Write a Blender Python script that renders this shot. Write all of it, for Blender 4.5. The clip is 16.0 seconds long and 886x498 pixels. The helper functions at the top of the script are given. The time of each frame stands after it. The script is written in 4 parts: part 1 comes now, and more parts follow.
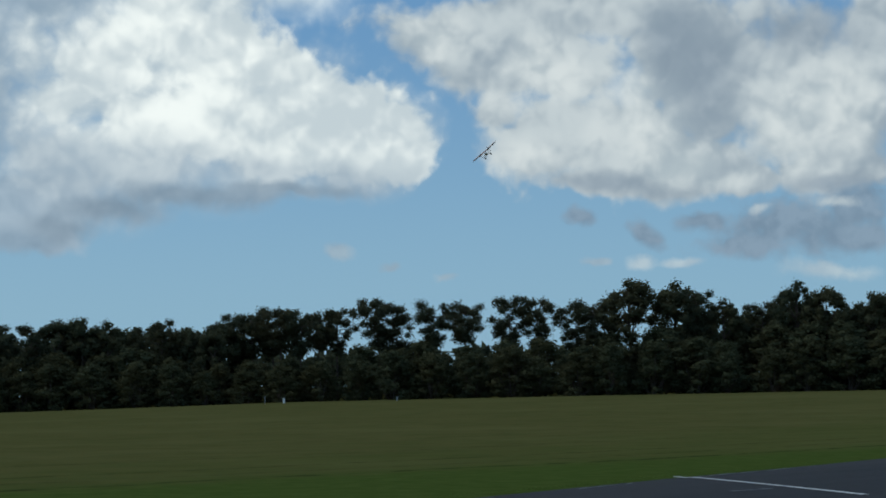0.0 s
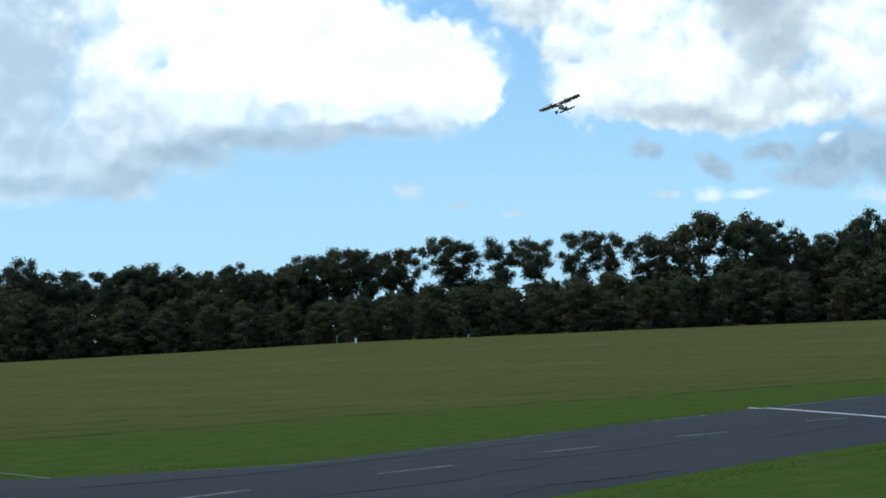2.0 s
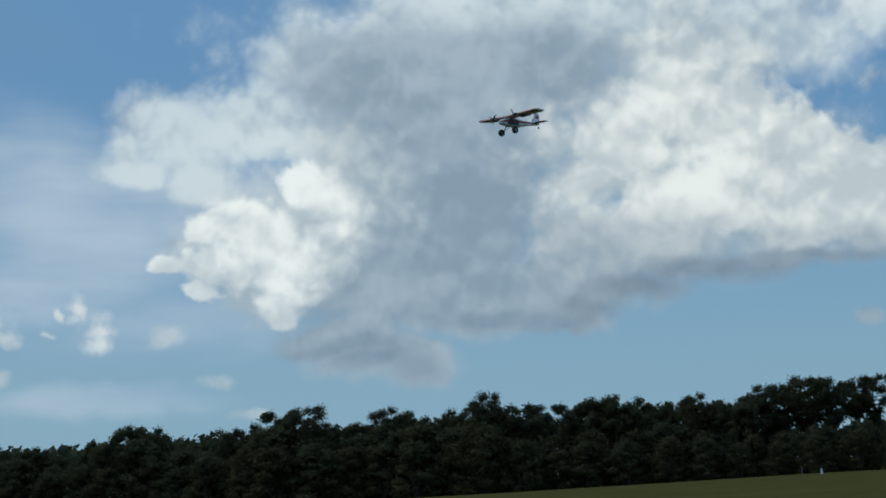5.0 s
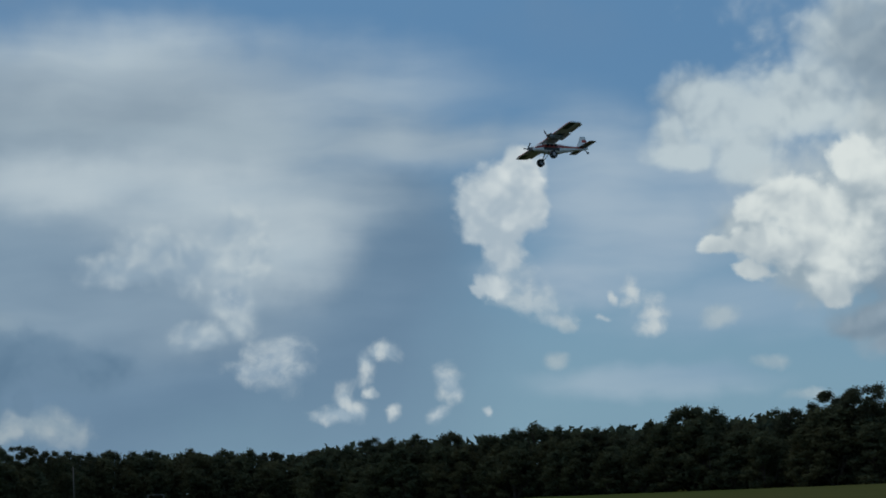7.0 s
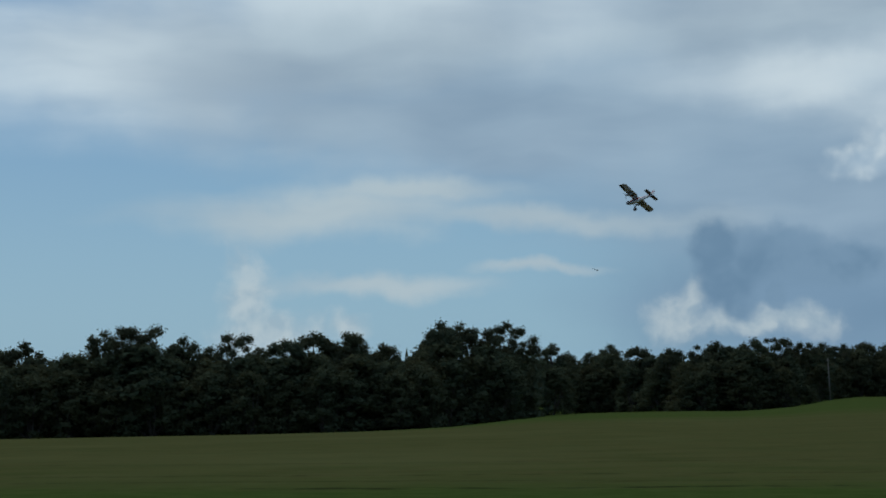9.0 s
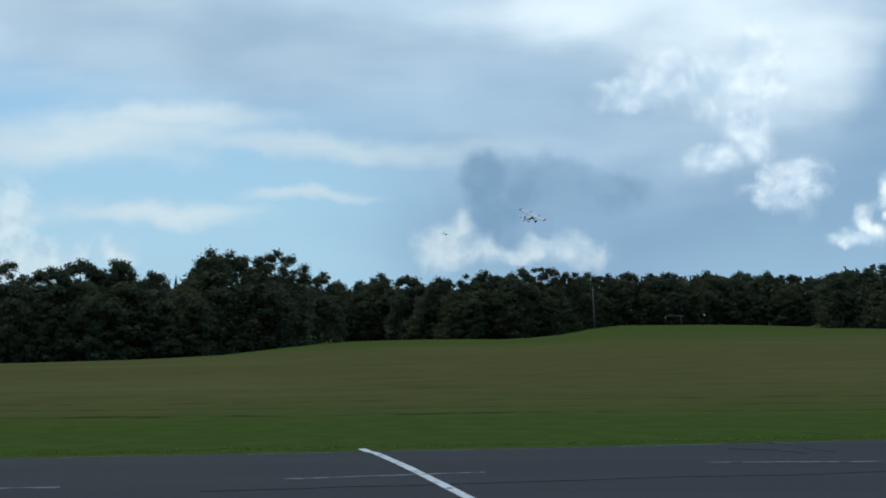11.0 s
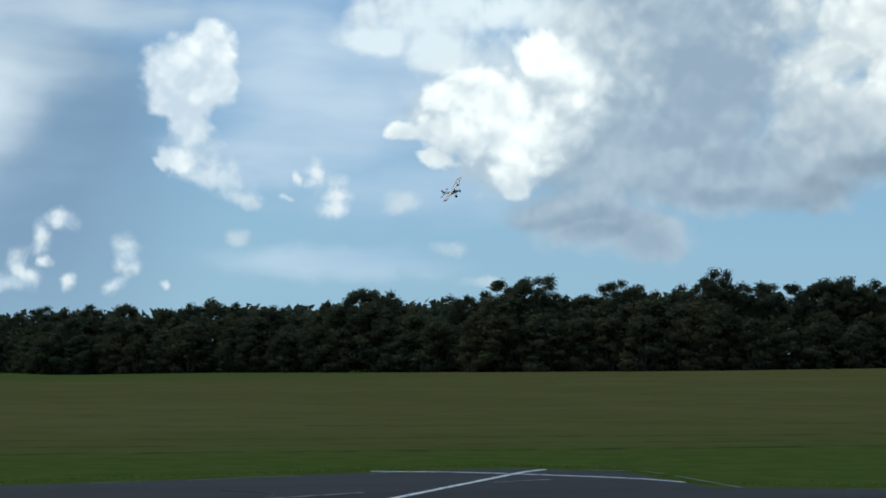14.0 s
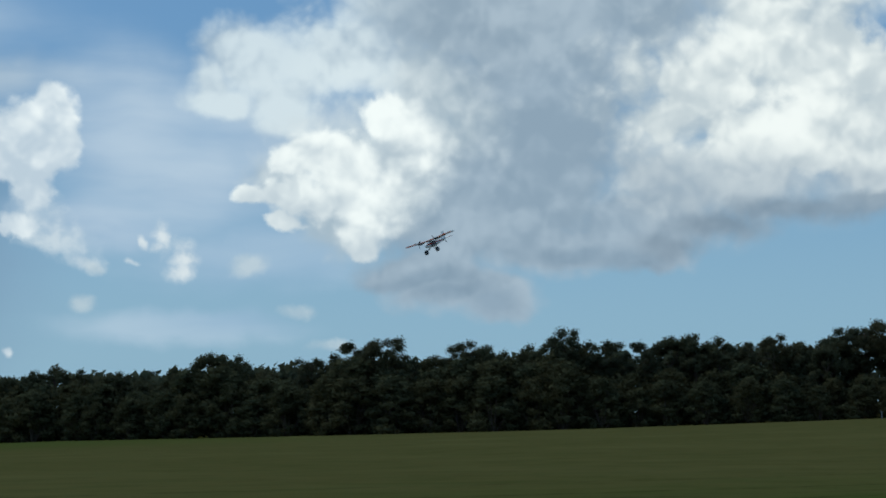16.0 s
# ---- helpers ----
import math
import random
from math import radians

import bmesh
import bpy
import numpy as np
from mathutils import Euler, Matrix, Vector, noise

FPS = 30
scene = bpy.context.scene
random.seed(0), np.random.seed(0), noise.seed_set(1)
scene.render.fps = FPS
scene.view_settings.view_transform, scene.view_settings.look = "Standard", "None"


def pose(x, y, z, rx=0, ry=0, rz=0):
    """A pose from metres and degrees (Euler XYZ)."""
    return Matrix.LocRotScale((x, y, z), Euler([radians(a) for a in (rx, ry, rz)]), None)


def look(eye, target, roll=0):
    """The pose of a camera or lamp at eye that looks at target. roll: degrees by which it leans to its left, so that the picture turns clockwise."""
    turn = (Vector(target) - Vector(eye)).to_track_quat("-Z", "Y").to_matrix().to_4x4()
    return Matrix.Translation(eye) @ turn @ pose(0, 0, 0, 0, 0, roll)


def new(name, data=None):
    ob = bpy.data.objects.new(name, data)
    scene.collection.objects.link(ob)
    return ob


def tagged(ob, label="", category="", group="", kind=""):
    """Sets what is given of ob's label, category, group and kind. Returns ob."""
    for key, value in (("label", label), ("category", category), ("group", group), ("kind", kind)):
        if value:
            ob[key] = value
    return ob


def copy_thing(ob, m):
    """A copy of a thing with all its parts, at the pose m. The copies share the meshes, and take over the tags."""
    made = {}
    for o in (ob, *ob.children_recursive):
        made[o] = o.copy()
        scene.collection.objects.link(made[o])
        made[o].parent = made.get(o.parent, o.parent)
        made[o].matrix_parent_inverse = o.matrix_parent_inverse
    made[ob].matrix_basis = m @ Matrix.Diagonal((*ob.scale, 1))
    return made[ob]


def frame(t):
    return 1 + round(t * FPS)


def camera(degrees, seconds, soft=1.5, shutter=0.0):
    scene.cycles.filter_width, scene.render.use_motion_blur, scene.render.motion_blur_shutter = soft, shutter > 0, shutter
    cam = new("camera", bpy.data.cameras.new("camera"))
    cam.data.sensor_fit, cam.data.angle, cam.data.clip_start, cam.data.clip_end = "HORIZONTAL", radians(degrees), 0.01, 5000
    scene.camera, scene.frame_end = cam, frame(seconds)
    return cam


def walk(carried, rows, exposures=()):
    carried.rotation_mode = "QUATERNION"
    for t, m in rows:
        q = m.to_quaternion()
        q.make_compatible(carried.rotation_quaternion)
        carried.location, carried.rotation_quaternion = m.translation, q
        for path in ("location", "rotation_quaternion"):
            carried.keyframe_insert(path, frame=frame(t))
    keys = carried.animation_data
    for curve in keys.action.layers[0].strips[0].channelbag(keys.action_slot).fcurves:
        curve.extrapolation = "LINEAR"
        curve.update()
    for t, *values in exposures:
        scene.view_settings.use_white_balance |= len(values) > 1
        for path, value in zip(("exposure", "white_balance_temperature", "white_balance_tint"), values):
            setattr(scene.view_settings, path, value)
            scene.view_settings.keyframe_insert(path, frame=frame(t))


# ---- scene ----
import collections

cam = camera(28.385, 16.0, soft=1.8)
EYE = Vector((0.0, 0.0, 1.7))


def aim(azimuth, height, distance=1.0):
    """The point at that distance from the eye, azimuth to the right of +y and height above the horizon in degrees."""
    a, e = radians(azimuth), radians(height)
    return EYE + distance * Vector((math.sin(a) * math.cos(e), math.cos(a) * math.cos(e), math.sin(e)))


# seconds, azimuth, height, lean of a hand-held camera that turns on the spot
TURNS = (
    (0, 9.22, 5.25, -0.79),
    (0.5, 9.06, 3.23, -0.92),
    (1, 7.63, 1.94, -1.65),
    (1.5, 7.36, 1.78, -1.72),
    (2, 6.93, 3.26, -2.03),
    (2.5, 6.60, 3.58, -2.02),
    (3, 5.96, 3.75, -2.11),
    (3.5, 3.16, 4.37, -2.59),
    (4, -1.01, 7.22, -2.67),
    (4.2, -2.42, 7.88, -2.49),
    (5.25, -9.54, 8.05, -2.17),
    (6.3, -17.26, 8.02, -1.85),
    (6.5, -19.55, 8.06, -1.96),
    (7, -25.86, 8.04, -1.73),
    (7.5, -31.47, 7.23, -2.00),
    (8, -37.97, 6.51, -1.79),
    (8.5, -44.00, 5.64, -1.15),
    (8.7, -46.89, 5.44, -1.00),
    (9.5, -52.30, 4.70, -0.95),
    (10.8, -44.22, 2.89, -1.07),
    (11, -42.77, 2.63, -0.89),
    (11.5, -38.28, 2.48, -0.96),
    (12, -33.12, 3.05, -0.65),
    (12.5, -28.97, 3.36, -0.44),
    (13, -24.99, 3.47, -0.51),
    (13.5, -20.35, 3.61, -0.33),
    (14, -15.55, 3.98, 0.41),
    (14.5, -11.06, 4.79, -0.10),
    (15, -7.15, 5.02, -0.96),
    (15.5, -8.80, 5.55, -1.01),
    (16, -10.57, 6.00, -0.68),
)
# the camera's own changes of brightness: seconds, stops
STOPS = (
    (0, -0.3), (0.5, 0.05), (1, 0.5), (1.5, 0.72), (2, 0.52), (3, 0.35), (3.5, 0.2), (4.2, -0.2), (6.3, -0.6), (7.5, -0.75), (8.0, -0.7), (8.7, -0.5), (10.8, 0.05), (11.5, 0.25), (12.5, 0.15), (13.5, -0.02), (14, -0.1), (15, -0.25), (16, -0.3),
)
walk(cam, [(t, look(EYE, aim(az, el), roll)) for t, az, el, roll in TURNS], exposures=[(t, stops, 6350, 3) for t, stops in STOPS])


# ---- sky and sun ----
class Tree:
    """Short forms for shader nodes."""

    def __init__(self, tree):
        self.tree = tree

    def node(self, kind, **inputs):
        n = self.tree.nodes.new(kind)
        for key, value in inputs.items():
            self.put(n.inputs[key.replace("_", " ")], value)
        return n

    def put(self, socket, value):
        if isinstance(value, bpy.types.NodeSocket):
            self.tree.links.new(value, socket)
        else:
            socket.default_value = value

    def math(self, op, a, b=0.0, c=0.0, clamp=False):
        n = self.tree.nodes.new("ShaderNodeMath")
        n.operation, n.use_clamp = op, clamp
        for i, v in enumerate((a, b, c)):
            self.put(n.inputs[i], v)
        return n.outputs[0]

    def vec(self, op, a, b=(0, 0, 0)):
        n = self.tree.nodes.new("ShaderNodeVectorMath")
        n.operation = op
        self.put(n.inputs[0], a)
        if op == "SCALE":
            self.put(n.inputs["Scale"], b)
        elif op != "LENGTH":
            self.put(n.inputs[1], b)
        return n.outputs["Value"] if op == "LENGTH" else n.outputs[0]

    def mix(self, fac, a, b, blend="MIX"):
        n = self.tree.nodes.new("ShaderNodeMix")
        n.data_type, n.blend_type = "RGBA", blend
        self.put(n.inputs[0], fac)
        for i, v in ((6, a), (7, b)):
            self.put(n.inputs[i], v if isinstance(v, bpy.types.NodeSocket) else (*v[:3], 1.0))
        return n.outputs[2]

    def ramp(self, value, low, high, a=0.0, b=1.0):
        n = self.tree.nodes.new("ShaderNodeMapRange")
        n.interpolation_type = "SMOOTHSTEP"
        for key, v in (("Value", value), ("From Min", low), ("From Max", high), ("To Min", a), ("To Max", b)):
            self.put(n.inputs[key], v)
        return n.outputs[0]

    def noise(self, vector, scale, detail=4.0, rough=0.55, colour=False, distortion=0.0):
        n = self.node("ShaderNodeTexNoise", Vector=vector, Scale=scale, Detail=detail, Roughness=rough, Distortion=distortion)
        return n.outputs["Color" if colour else "Fac"]


# clouds: azimuth, height, half width and half height of each lobe, in degrees
CLOUDS = {
    "veil_left": ((-54.28, 6.21, 6.14, 0.89), (-46.9, 6, 6.14, 0.48), (-51.1, 6.82, 3.72, 0.47), (-52.53, 3.86, 4.09, 0.37), (-46.91, 4.38, 2.23, 0.22)),
    "left_glow": ((-33.28, 9.82, 4.85, 1.68), (-30.86, 8.16, 2.26, 1.7), (-37.65, 10.41, 5.21, 1.12), (-32.63, 7.84, 1.68, 1.49)),
    "left_white": ((-35.23, 7.96, 1.4, 0.88), (-36.25, 7.38, 1.4, 0.6), (-34.06, 7.72, 1.63, 1.05), (-32.62, 8.2, 1.4, 1.4), (-32.76, 6.33, 1.05, 0.82), (-33.86, 5.28, 1.05, 0.51), (-32.52, 5.69, 0.7, 0.7)),
    "left_puff": ((-31.42, 4.35, 0.98, 0.84), (-32.13, 4.09, 0.79, 0.42), (-31.29, 4.74, 0.58, 0.54), (-32.59, 6.44, 0.62, 0.46)),
    "low_white": ((-56.56, 3.51, 0.92, 1.69), (-55.8, 2.46, 1.93, 0.68), (-53.41, 2.52, 0.58, 0.44), (-41.97, 3.43, 0.48, 0.82), (-42.56, 2.94, 1.21, 0.82), (-41.26, 2.54, 0.97, 0.58), (-39.03, 2.46, 1.55, 0.53), (-39.96, 2.24, 0.97, 0.39)),
    "dark_left": ((-41.49, 5.28, 0.97, 0.73), (-40.85, 4.67, 1.35, 1.06), (-40.86, 3.84, 1.11, 0.92), (-40.45, 2.99, 0.63, 0.77), (-39.54, 4.79, 1.93, 1.02), (-37.79, 4.23, 1.93, 0.77), (-39.39, 3.25, 0.44, 0.58)),
    "tower": ((-24.45, 9.52, 0.96, 1.05), (-23.8, 10.09, 1.09, 1.01), (-23.23, 10.72, 0.8, 0.72), (-24.1, 8.73, 1.22, 0.88), (-23.25, 9.32, 0.93, 1.06), (-23.84, 7.74, 0.76, 0.76), (-24.23, 6.59, 0.71, 0.5), (-24.69, 6.35, 0.46, 0.29)),
    "tower_low": ((-23.67, 6.93, 0.88, 0.88), (-23.13, 6.23, 1.11, 0.4), (-22.21, 5.75, 0.67, 0.27), (-25.1, 9.39, 0.43, 0.87)),
    "puffs": ((-29.28, 3.15, 0.4, 0.47), (-29.62, 2.79, 0.8, 0.25), (-28.93, 2.94, 0.51, 0.37), (-27.83, 4.52, 0.56, 0.33), (-28.57, 4.09, 0.33, 0.44), (-28.37, 3.45, 0.26, 0.15), (-25.88, 3.44, 0.42, 0.6), (-25.74, 3.08, 0.34, 0.26), (-26.38, 2.46, 0.38, 0.3), (-27.71, 2.88, 0.2, 0.26), (-19.52, 6.58, 0.3, 0.56), (-19.75, 6.31, 0.28, 0.2), (-18.87, 5.84, 0.48, 0.61), (-19.11, 5.32, 0.52, 0.32), (-20.7, 5.94, 0.2, 0.16), (-20.16, 6.52, 0.14, 0.24), (-24.51, 2.58, 0.19, 0.13)),
    "low_mid": ((-15.35, 4.1, 0.53, 0.23), (-17, 5.39, 0.46, 0.32), (-14.07, 2.89, 0.8, 0.28), (-22.02, 5.67, 0.35, 0.22), (-22.42, 4.44, 0.36, 0.27), (-16.91, 5.49, 0.4, 0.3)),
    "white_mid": ((-16.76, 7.81, 0.84, 0.44), (-15.13, 9.03, 1.01, 0.89), (-15.54, 7.65, 1.11, 0.77), (-13.99, 8.92, 1.26, 1.1), (-12.42, 10.42, 0.86, 0.64), (-11.44, 10.15, 0.87, 0.7), (-13.16, 7.88, 1.5, 1.17), (-12.92, 6.82, 1.14, 0.63), (-11, 9.56, 1.01, 0.88), (-15.94, 6.88, 0.6, 0.45), (-13.01, 6.2, 0.84, 0.38)),
    "mid_high": ((-15.74, 10.83, 1.09, 1.4), (-17.82, 10.96, 1.28, 0.57), (-13.43, 12.36, 3.05, 1.53), (-9.27, 13.77, 5.48, 2.01), (-10.96, 11.62, 2.33, 1.08), (-3.54, 15.08, 6.84, 2.34), (-16.66, 12.4, 1.88, 1.44), (-18.09, 11.56, 0.81, 0.95)),
    "grey_mass": ((-7.44, 10.34, 4.12, 4.46), (-9.25, 7.2, 4.38, 2.19), (-11.44, 5.32, 2.14, 0.76), (-9.18, 4.36, 1.86, 0.84), (-10.32, 4.68, 2.17, 0.83), (-6.58, 5.76, 2.6, 0.9), (-4.08, 6.7, 2.69, 1.43), (-3.77, 5.54, 1.44, 0.65), (-6.8, 13.67, 5.71, 2.25), (-10.35, 8.81, 2.67, 2)),
    "grey_low": ((-11.29, 5, 1.98, 0.36), (-9.19, 4.11, 1.18, 0.51), (-10.33, 4.52, 1.5, 0.43), (-4.5, 5.35, 1.25, 0.46), (-6.25, 5.5, 1.39, 0.38)),
    "high_white": ((-10.34, 14.23, 4.33, 1.67), (0.55, 14.74, 2.95, 2.03), (3.9, 14.34, 3.14, 1.48), (-2.22, 15.72, 11.01, 2.02), (8.07, 15.47, 4.61, 1.48), (-13.29, 11.93, 1.89, 1.26)),
    "body_big": ((-2.48, 10.14, 2.38, 1.46), (-0.59, 10.77, 4.43, 2.77), (2.36, 10.04, 4.61, 2.4), (5.46, 9.1, 3.14, 1.66), (1.01, 12.88, 2.4, 2.4), (7.46, 8.59, 1.66, 1.11), (-1.45, 8.42, 3.32, 1.48)),
    "body_mid": ((-13.14, 8.74, 2.91, 2.23), (-13.84, 7.38, 2, 1.5), (-10.99, 10.19, 2.33, 1.97), (-15.77, 8.28, 1.24, 0.93)),
    "deck_mid": ((-32.39, 10.23, 6.18, 1.54), (-33.59, 8.34, 3.32, 1.54), (-26.77, 11.53, 3.82, 0.89), (-34.12, 11, 5.99, 1.8)),
    "white_big": ((-3.12, 10.09, 1.35, 0.78), (-1.69, 11.11, 2.12, 1.64), (0.09, 13.12, 1.46, 1.9), (1.71, 11.83, 2.66, 1.37), (4.28, 11.16, 1.24, 1.15), (5.16, 10.22, 1.77, 1.33), (6.62, 10.03, 1.24, 1.24), (7.22, 9.16, 1.33, 1.11), (8.09, 8.36, 1.11, 0.93), (2.33, 9.49, 4.21, 1.55), (4.88, 8.59, 3.32, 1.02), (-0.1, 9.27, 2.88, 1.33)),
    "base_shade_soft": ((-2.23, 7.5, 2.2, 1.47), (0.2, 7.77, 3.32, 1.11), (2.98, 7.75, 3.5, 0.74), (5.74, 7.61, 2.58, 0.52), (-3.66, 8.16, 1.08, 1.44)),
    "base_shade_band": ((3.88, 7.32, 2.77, 0.26), (1.09, 7.02, 2.4, 0.41), (-1.53, 6.62, 2.03, 0.48), (-3.4, 5.91, 1.26, 0.58), (2.2, 7.1, 2.21, 0.33)),
    "right_grey": ((9.22, 12.24, 1.7, 1.19), (11.45, 11.55, 2.54, 1.78), (13.67, 11.21, 1.91, 1.48), (11.04, 9.36, 1.06, 0.93), (12.51, 8.59, 2.37, 1.57), (15.29, 8.79, 2.33, 1.91), (17.47, 7.81, 2.33, 0.97), (19.28, 7.39, 1.48, 0.55), (17.9, 10.9, 2.75, 2.75), (21.7, 10.03, 2.75, 2.97), (23.34, 11.04, 1.7, 2.54), (13.33, 12.86, 5.93, 1.19), (22, 7.67, 2.33, 0.85), (15.08, 7.36, 2.97, 0.59)),
    "right_lights": ((11.14, 9.54, 0.97, 0.78), (12.56, 11.24, 1.38, 0.92), (13.29, 10.86, 0.92, 1.15), (15.32, 10.25, 1.01, 1.15), (15.48, 9.15, 1.61, 1.15), (16.93, 8.1, 1.84, 0.78), (18.56, 7.51, 1.38, 0.41), (20.59, 8.89, 1.52, 1.38), (21.87, 9.84, 1.61, 1.84), (12.13, 7.95, 1.61, 0.83), (8.85, 12.24, 1.15, 0.92)),
    "right_shadow": ((18.09, 10.89, 1.29, 1.84), (17.01, 11.84, 1.29, 1.29), (21.39, 11.85, 2.21, 0.92), (14.89, 7.29, 2.58, 0.37), (21.98, 7.22, 1.66, 0.41)),
    "dark_right": ((20.51, 5.75, 2.65, 1.06), (19.23, 5.21, 1.99, 0.49), (22.68, 6.29, 1.33, 0.88), (17.61, 6.02, 0.8, 0.4), (15.87, 5.62, 0.57, 0.62), (13.67, 6.08, 0.53, 0.35), (22.65, 5.48, 1.33, 0.53)),
    "low_right": ((15.54, 4.64, 0.55, 0.22), (16.86, 4.63, 0.59, 0.18), (21.55, 4.35, 1.47, 0.28), (21.97, 6.51, 0.63, 0.18), (19.62, 6.47, 0.37, 0.18)),
    "wisps": ((5.72, 5.17, 0.52, 0.37), (7.5, 4.79, 0.41, 0.17), (9.25, 4.21, 0.33, 0.18), (14.29, 4.59, 0.33, 0.15)),
    "storm_haze": ((-27.88, 7.7, 3.5, 5), (-34.51, 5, 8.7, 4.4), (-29.54, 6.2, 5.8, 5.8), (-38.34, 3.2, 7.3, 2.9)),
    "veil_mid": ((-21.2, 10, 2.7, 2.9), (-26.59, 11.2, 3.3, 0.9), (-15.82, 10, 2.6, 2.9), (-18.74, 8.6, 2.6, 1.3), (-22.09, 6.9, 2.7, 0.8)),
    "veil_high": ((-19.33, 9.6, 4.4, 2.1), (-19.91, 7.4, 4.1, 1.5), (-16.89, 5.8, 4.3, 1.1), (-18.84, 3.6, 3.9, 0.6)),
    "deck_top": ((-51.3, 12.8, 12.2, 2.3), (-36.85, 13.3, 11.2, 2.2), (-59.6, 11.4, 9, 2.7)),
    "deck_left": ((-47.8, 9.4, 11, 1.9), (-52.2, 11.1, 7.3, 2.1), (-38.64, 11.6, 9.2, 2.2)),
    "grey_left": ((-38.44, 7.6, 10.3, 3.4), (-33.7, 5.6, 3.7, 1.4), (-36.22, 9.5, 8.5, 2.2), (-46.6, 9, 7.6, 2.3)),
}
# name of the cloud, or of light or shade painted over one, its kind, its lit and its shaded colour, softness of its
# rim, roughness of its outline, cover
LAYERS = (
    ("storm_haze", "sheet", (0.26, 0.39, 0.57), (0.21, 0.33, 0.50), 0.7, 0.25, 0.92),
    ("veil_mid", "sheet", (0.60, 0.72, 0.88), (0.36, 0.52, 0.74), 0.8, 0.6, 0.8),
    ("veil_high", "sheet", (0.66, 0.78, 0.93), (0.42, 0.58, 0.80), 0.75, 0.8, 0.6),
    ("deck_top", "sheet", (0.84, 0.93, 1.02), (0.56, 0.66, 0.78), 0.8, 0.35, 0.9),
    ("deck_mid", "sheet", (0.72, 0.81, 0.90), (0.44, 0.55, 0.69), 0.9, 0.5, 0.6),
    ("deck_left", "sheet", (0.54, 0.65, 0.77), (0.37, 0.47, 0.60), 0.75, 0.35, 0.9),
    ("grey_left", "sheet", (0.43, 0.56, 0.72), (0.30, 0.42, 0.58), 0.6, 0.3, 0.85),
    ("veil_left", "sheet", (0.66, 0.74, 0.80), (0.52, 0.62, 0.72), 0.85, 0.8, 0.85),
    ("left_glow", "sheet", (0.92, 0.99, 1.06), (0.74, 0.85, 0.97), 0.9, 0.3, 0.8),
    ("low_white", "puff", (0.68, 0.75, 0.81), (0.48, 0.59, 0.70), 0.75, 0.4, 0.75),
    ("dark_left", "heap", (0.25, 0.38, 0.55), (0.19, 0.31, 0.47), 0.40, 0.35, 0.92),
    ("left_white", "heap", (0.90, 0.97, 1.03), (0.48, 0.61, 0.77), 0.65, 0.6, 0.85),
    ("left_puff", "puff", (0.78, 0.86, 0.95), (0.46, 0.59, 0.76), 0.75, 0.5, 0.85),
    ("high_white", "heap", (0.98, 1.05, 1.10), (0.56, 0.67, 0.79), 0.6, 0.4, 0.92),
    ("mid_high", "heap", (0.86, 0.95, 1.02), (0.50, 0.61, 0.74), 0.5, 0.5, 0.9),
    ("grey_mass", "heap", (0.49, 0.59, 0.71), (0.35, 0.45, 0.57), 0.40, 0.35, 0.95),
    ("grey_low", "heap", (0.34, 0.45, 0.58), (0.27, 0.37, 0.49), 0.7, 0.35, 0.85),
    ("body_mid", "heap", (0.80, 0.87, 0.93), (0.50, 0.60, 0.70), 0.6, 0.6, 0.9),
    ("white_mid", "heap", (1.16, 1.19, 1.19), (0.70, 0.78, 0.86), 0.26, 0.75, 1.0),
    ("right_grey", "heap", (0.70, 0.75, 0.79), (0.40, 0.47, 0.55), 0.32, 0.6, 0.97),
    ("right_shadow", "heap", (0.40, 0.47, 0.56), (0.31, 0.38, 0.47), 0.8, 0.4, 0.9),
    ("right_lights", "heap", (0.86, 0.89, 0.91), (0.56, 0.63, 0.69), 0.45, 0.6, 0.9),
    ("body_big", "heap", (0.94, 0.98, 1.0), (0.56, 0.65, 0.74), 0.5, 0.5, 0.95),
    ("white_big", "heap", (1.14, 1.16, 1.15), (0.70, 0.77, 0.83), 0.26, 0.7, 1.0),
    # grey shade painted along the underside of the big white cloud
    ("base_shade_soft", "heap", (0.56, 0.64, 0.73), (0.42, 0.51, 0.62), 0.95, 0.3, 0.8),
    ("base_shade_band", "heap", (0.34, 0.43, 0.54), (0.26, 0.34, 0.44), 0.75, 0.35, 0.85),
    ("tower_low", "puff", (0.84, 0.91, 0.98), (0.54, 0.67, 0.82), 0.8, 0.5, 0.75),
    ("tower", "heap", (1.16, 1.19, 1.21), (0.66, 0.76, 0.88), 0.32, 0.75, 0.97),
    ("puffs", "puff", (0.92, 0.97, 1.02), (0.54, 0.67, 0.82), 0.8, 0.5, 0.9),
    ("dark_right", "puff", (0.31, 0.40, 0.52), (0.23, 0.31, 0.42), 0.6, 0.5, 0.88),
    ("low_right", "puff", (0.74, 0.79, 0.82), (0.56, 0.63, 0.70), 0.8, 0.4, 0.6),
    ("low_mid", "puff", (0.74, 0.82, 0.88), (0.55, 0.67, 0.78), 0.8, 0.4, 0.65),
    ("wisps", "puff", (0.50, 0.58, 0.66), (0.38, 0.46, 0.56), 0.7, 0.4, 0.65),
)


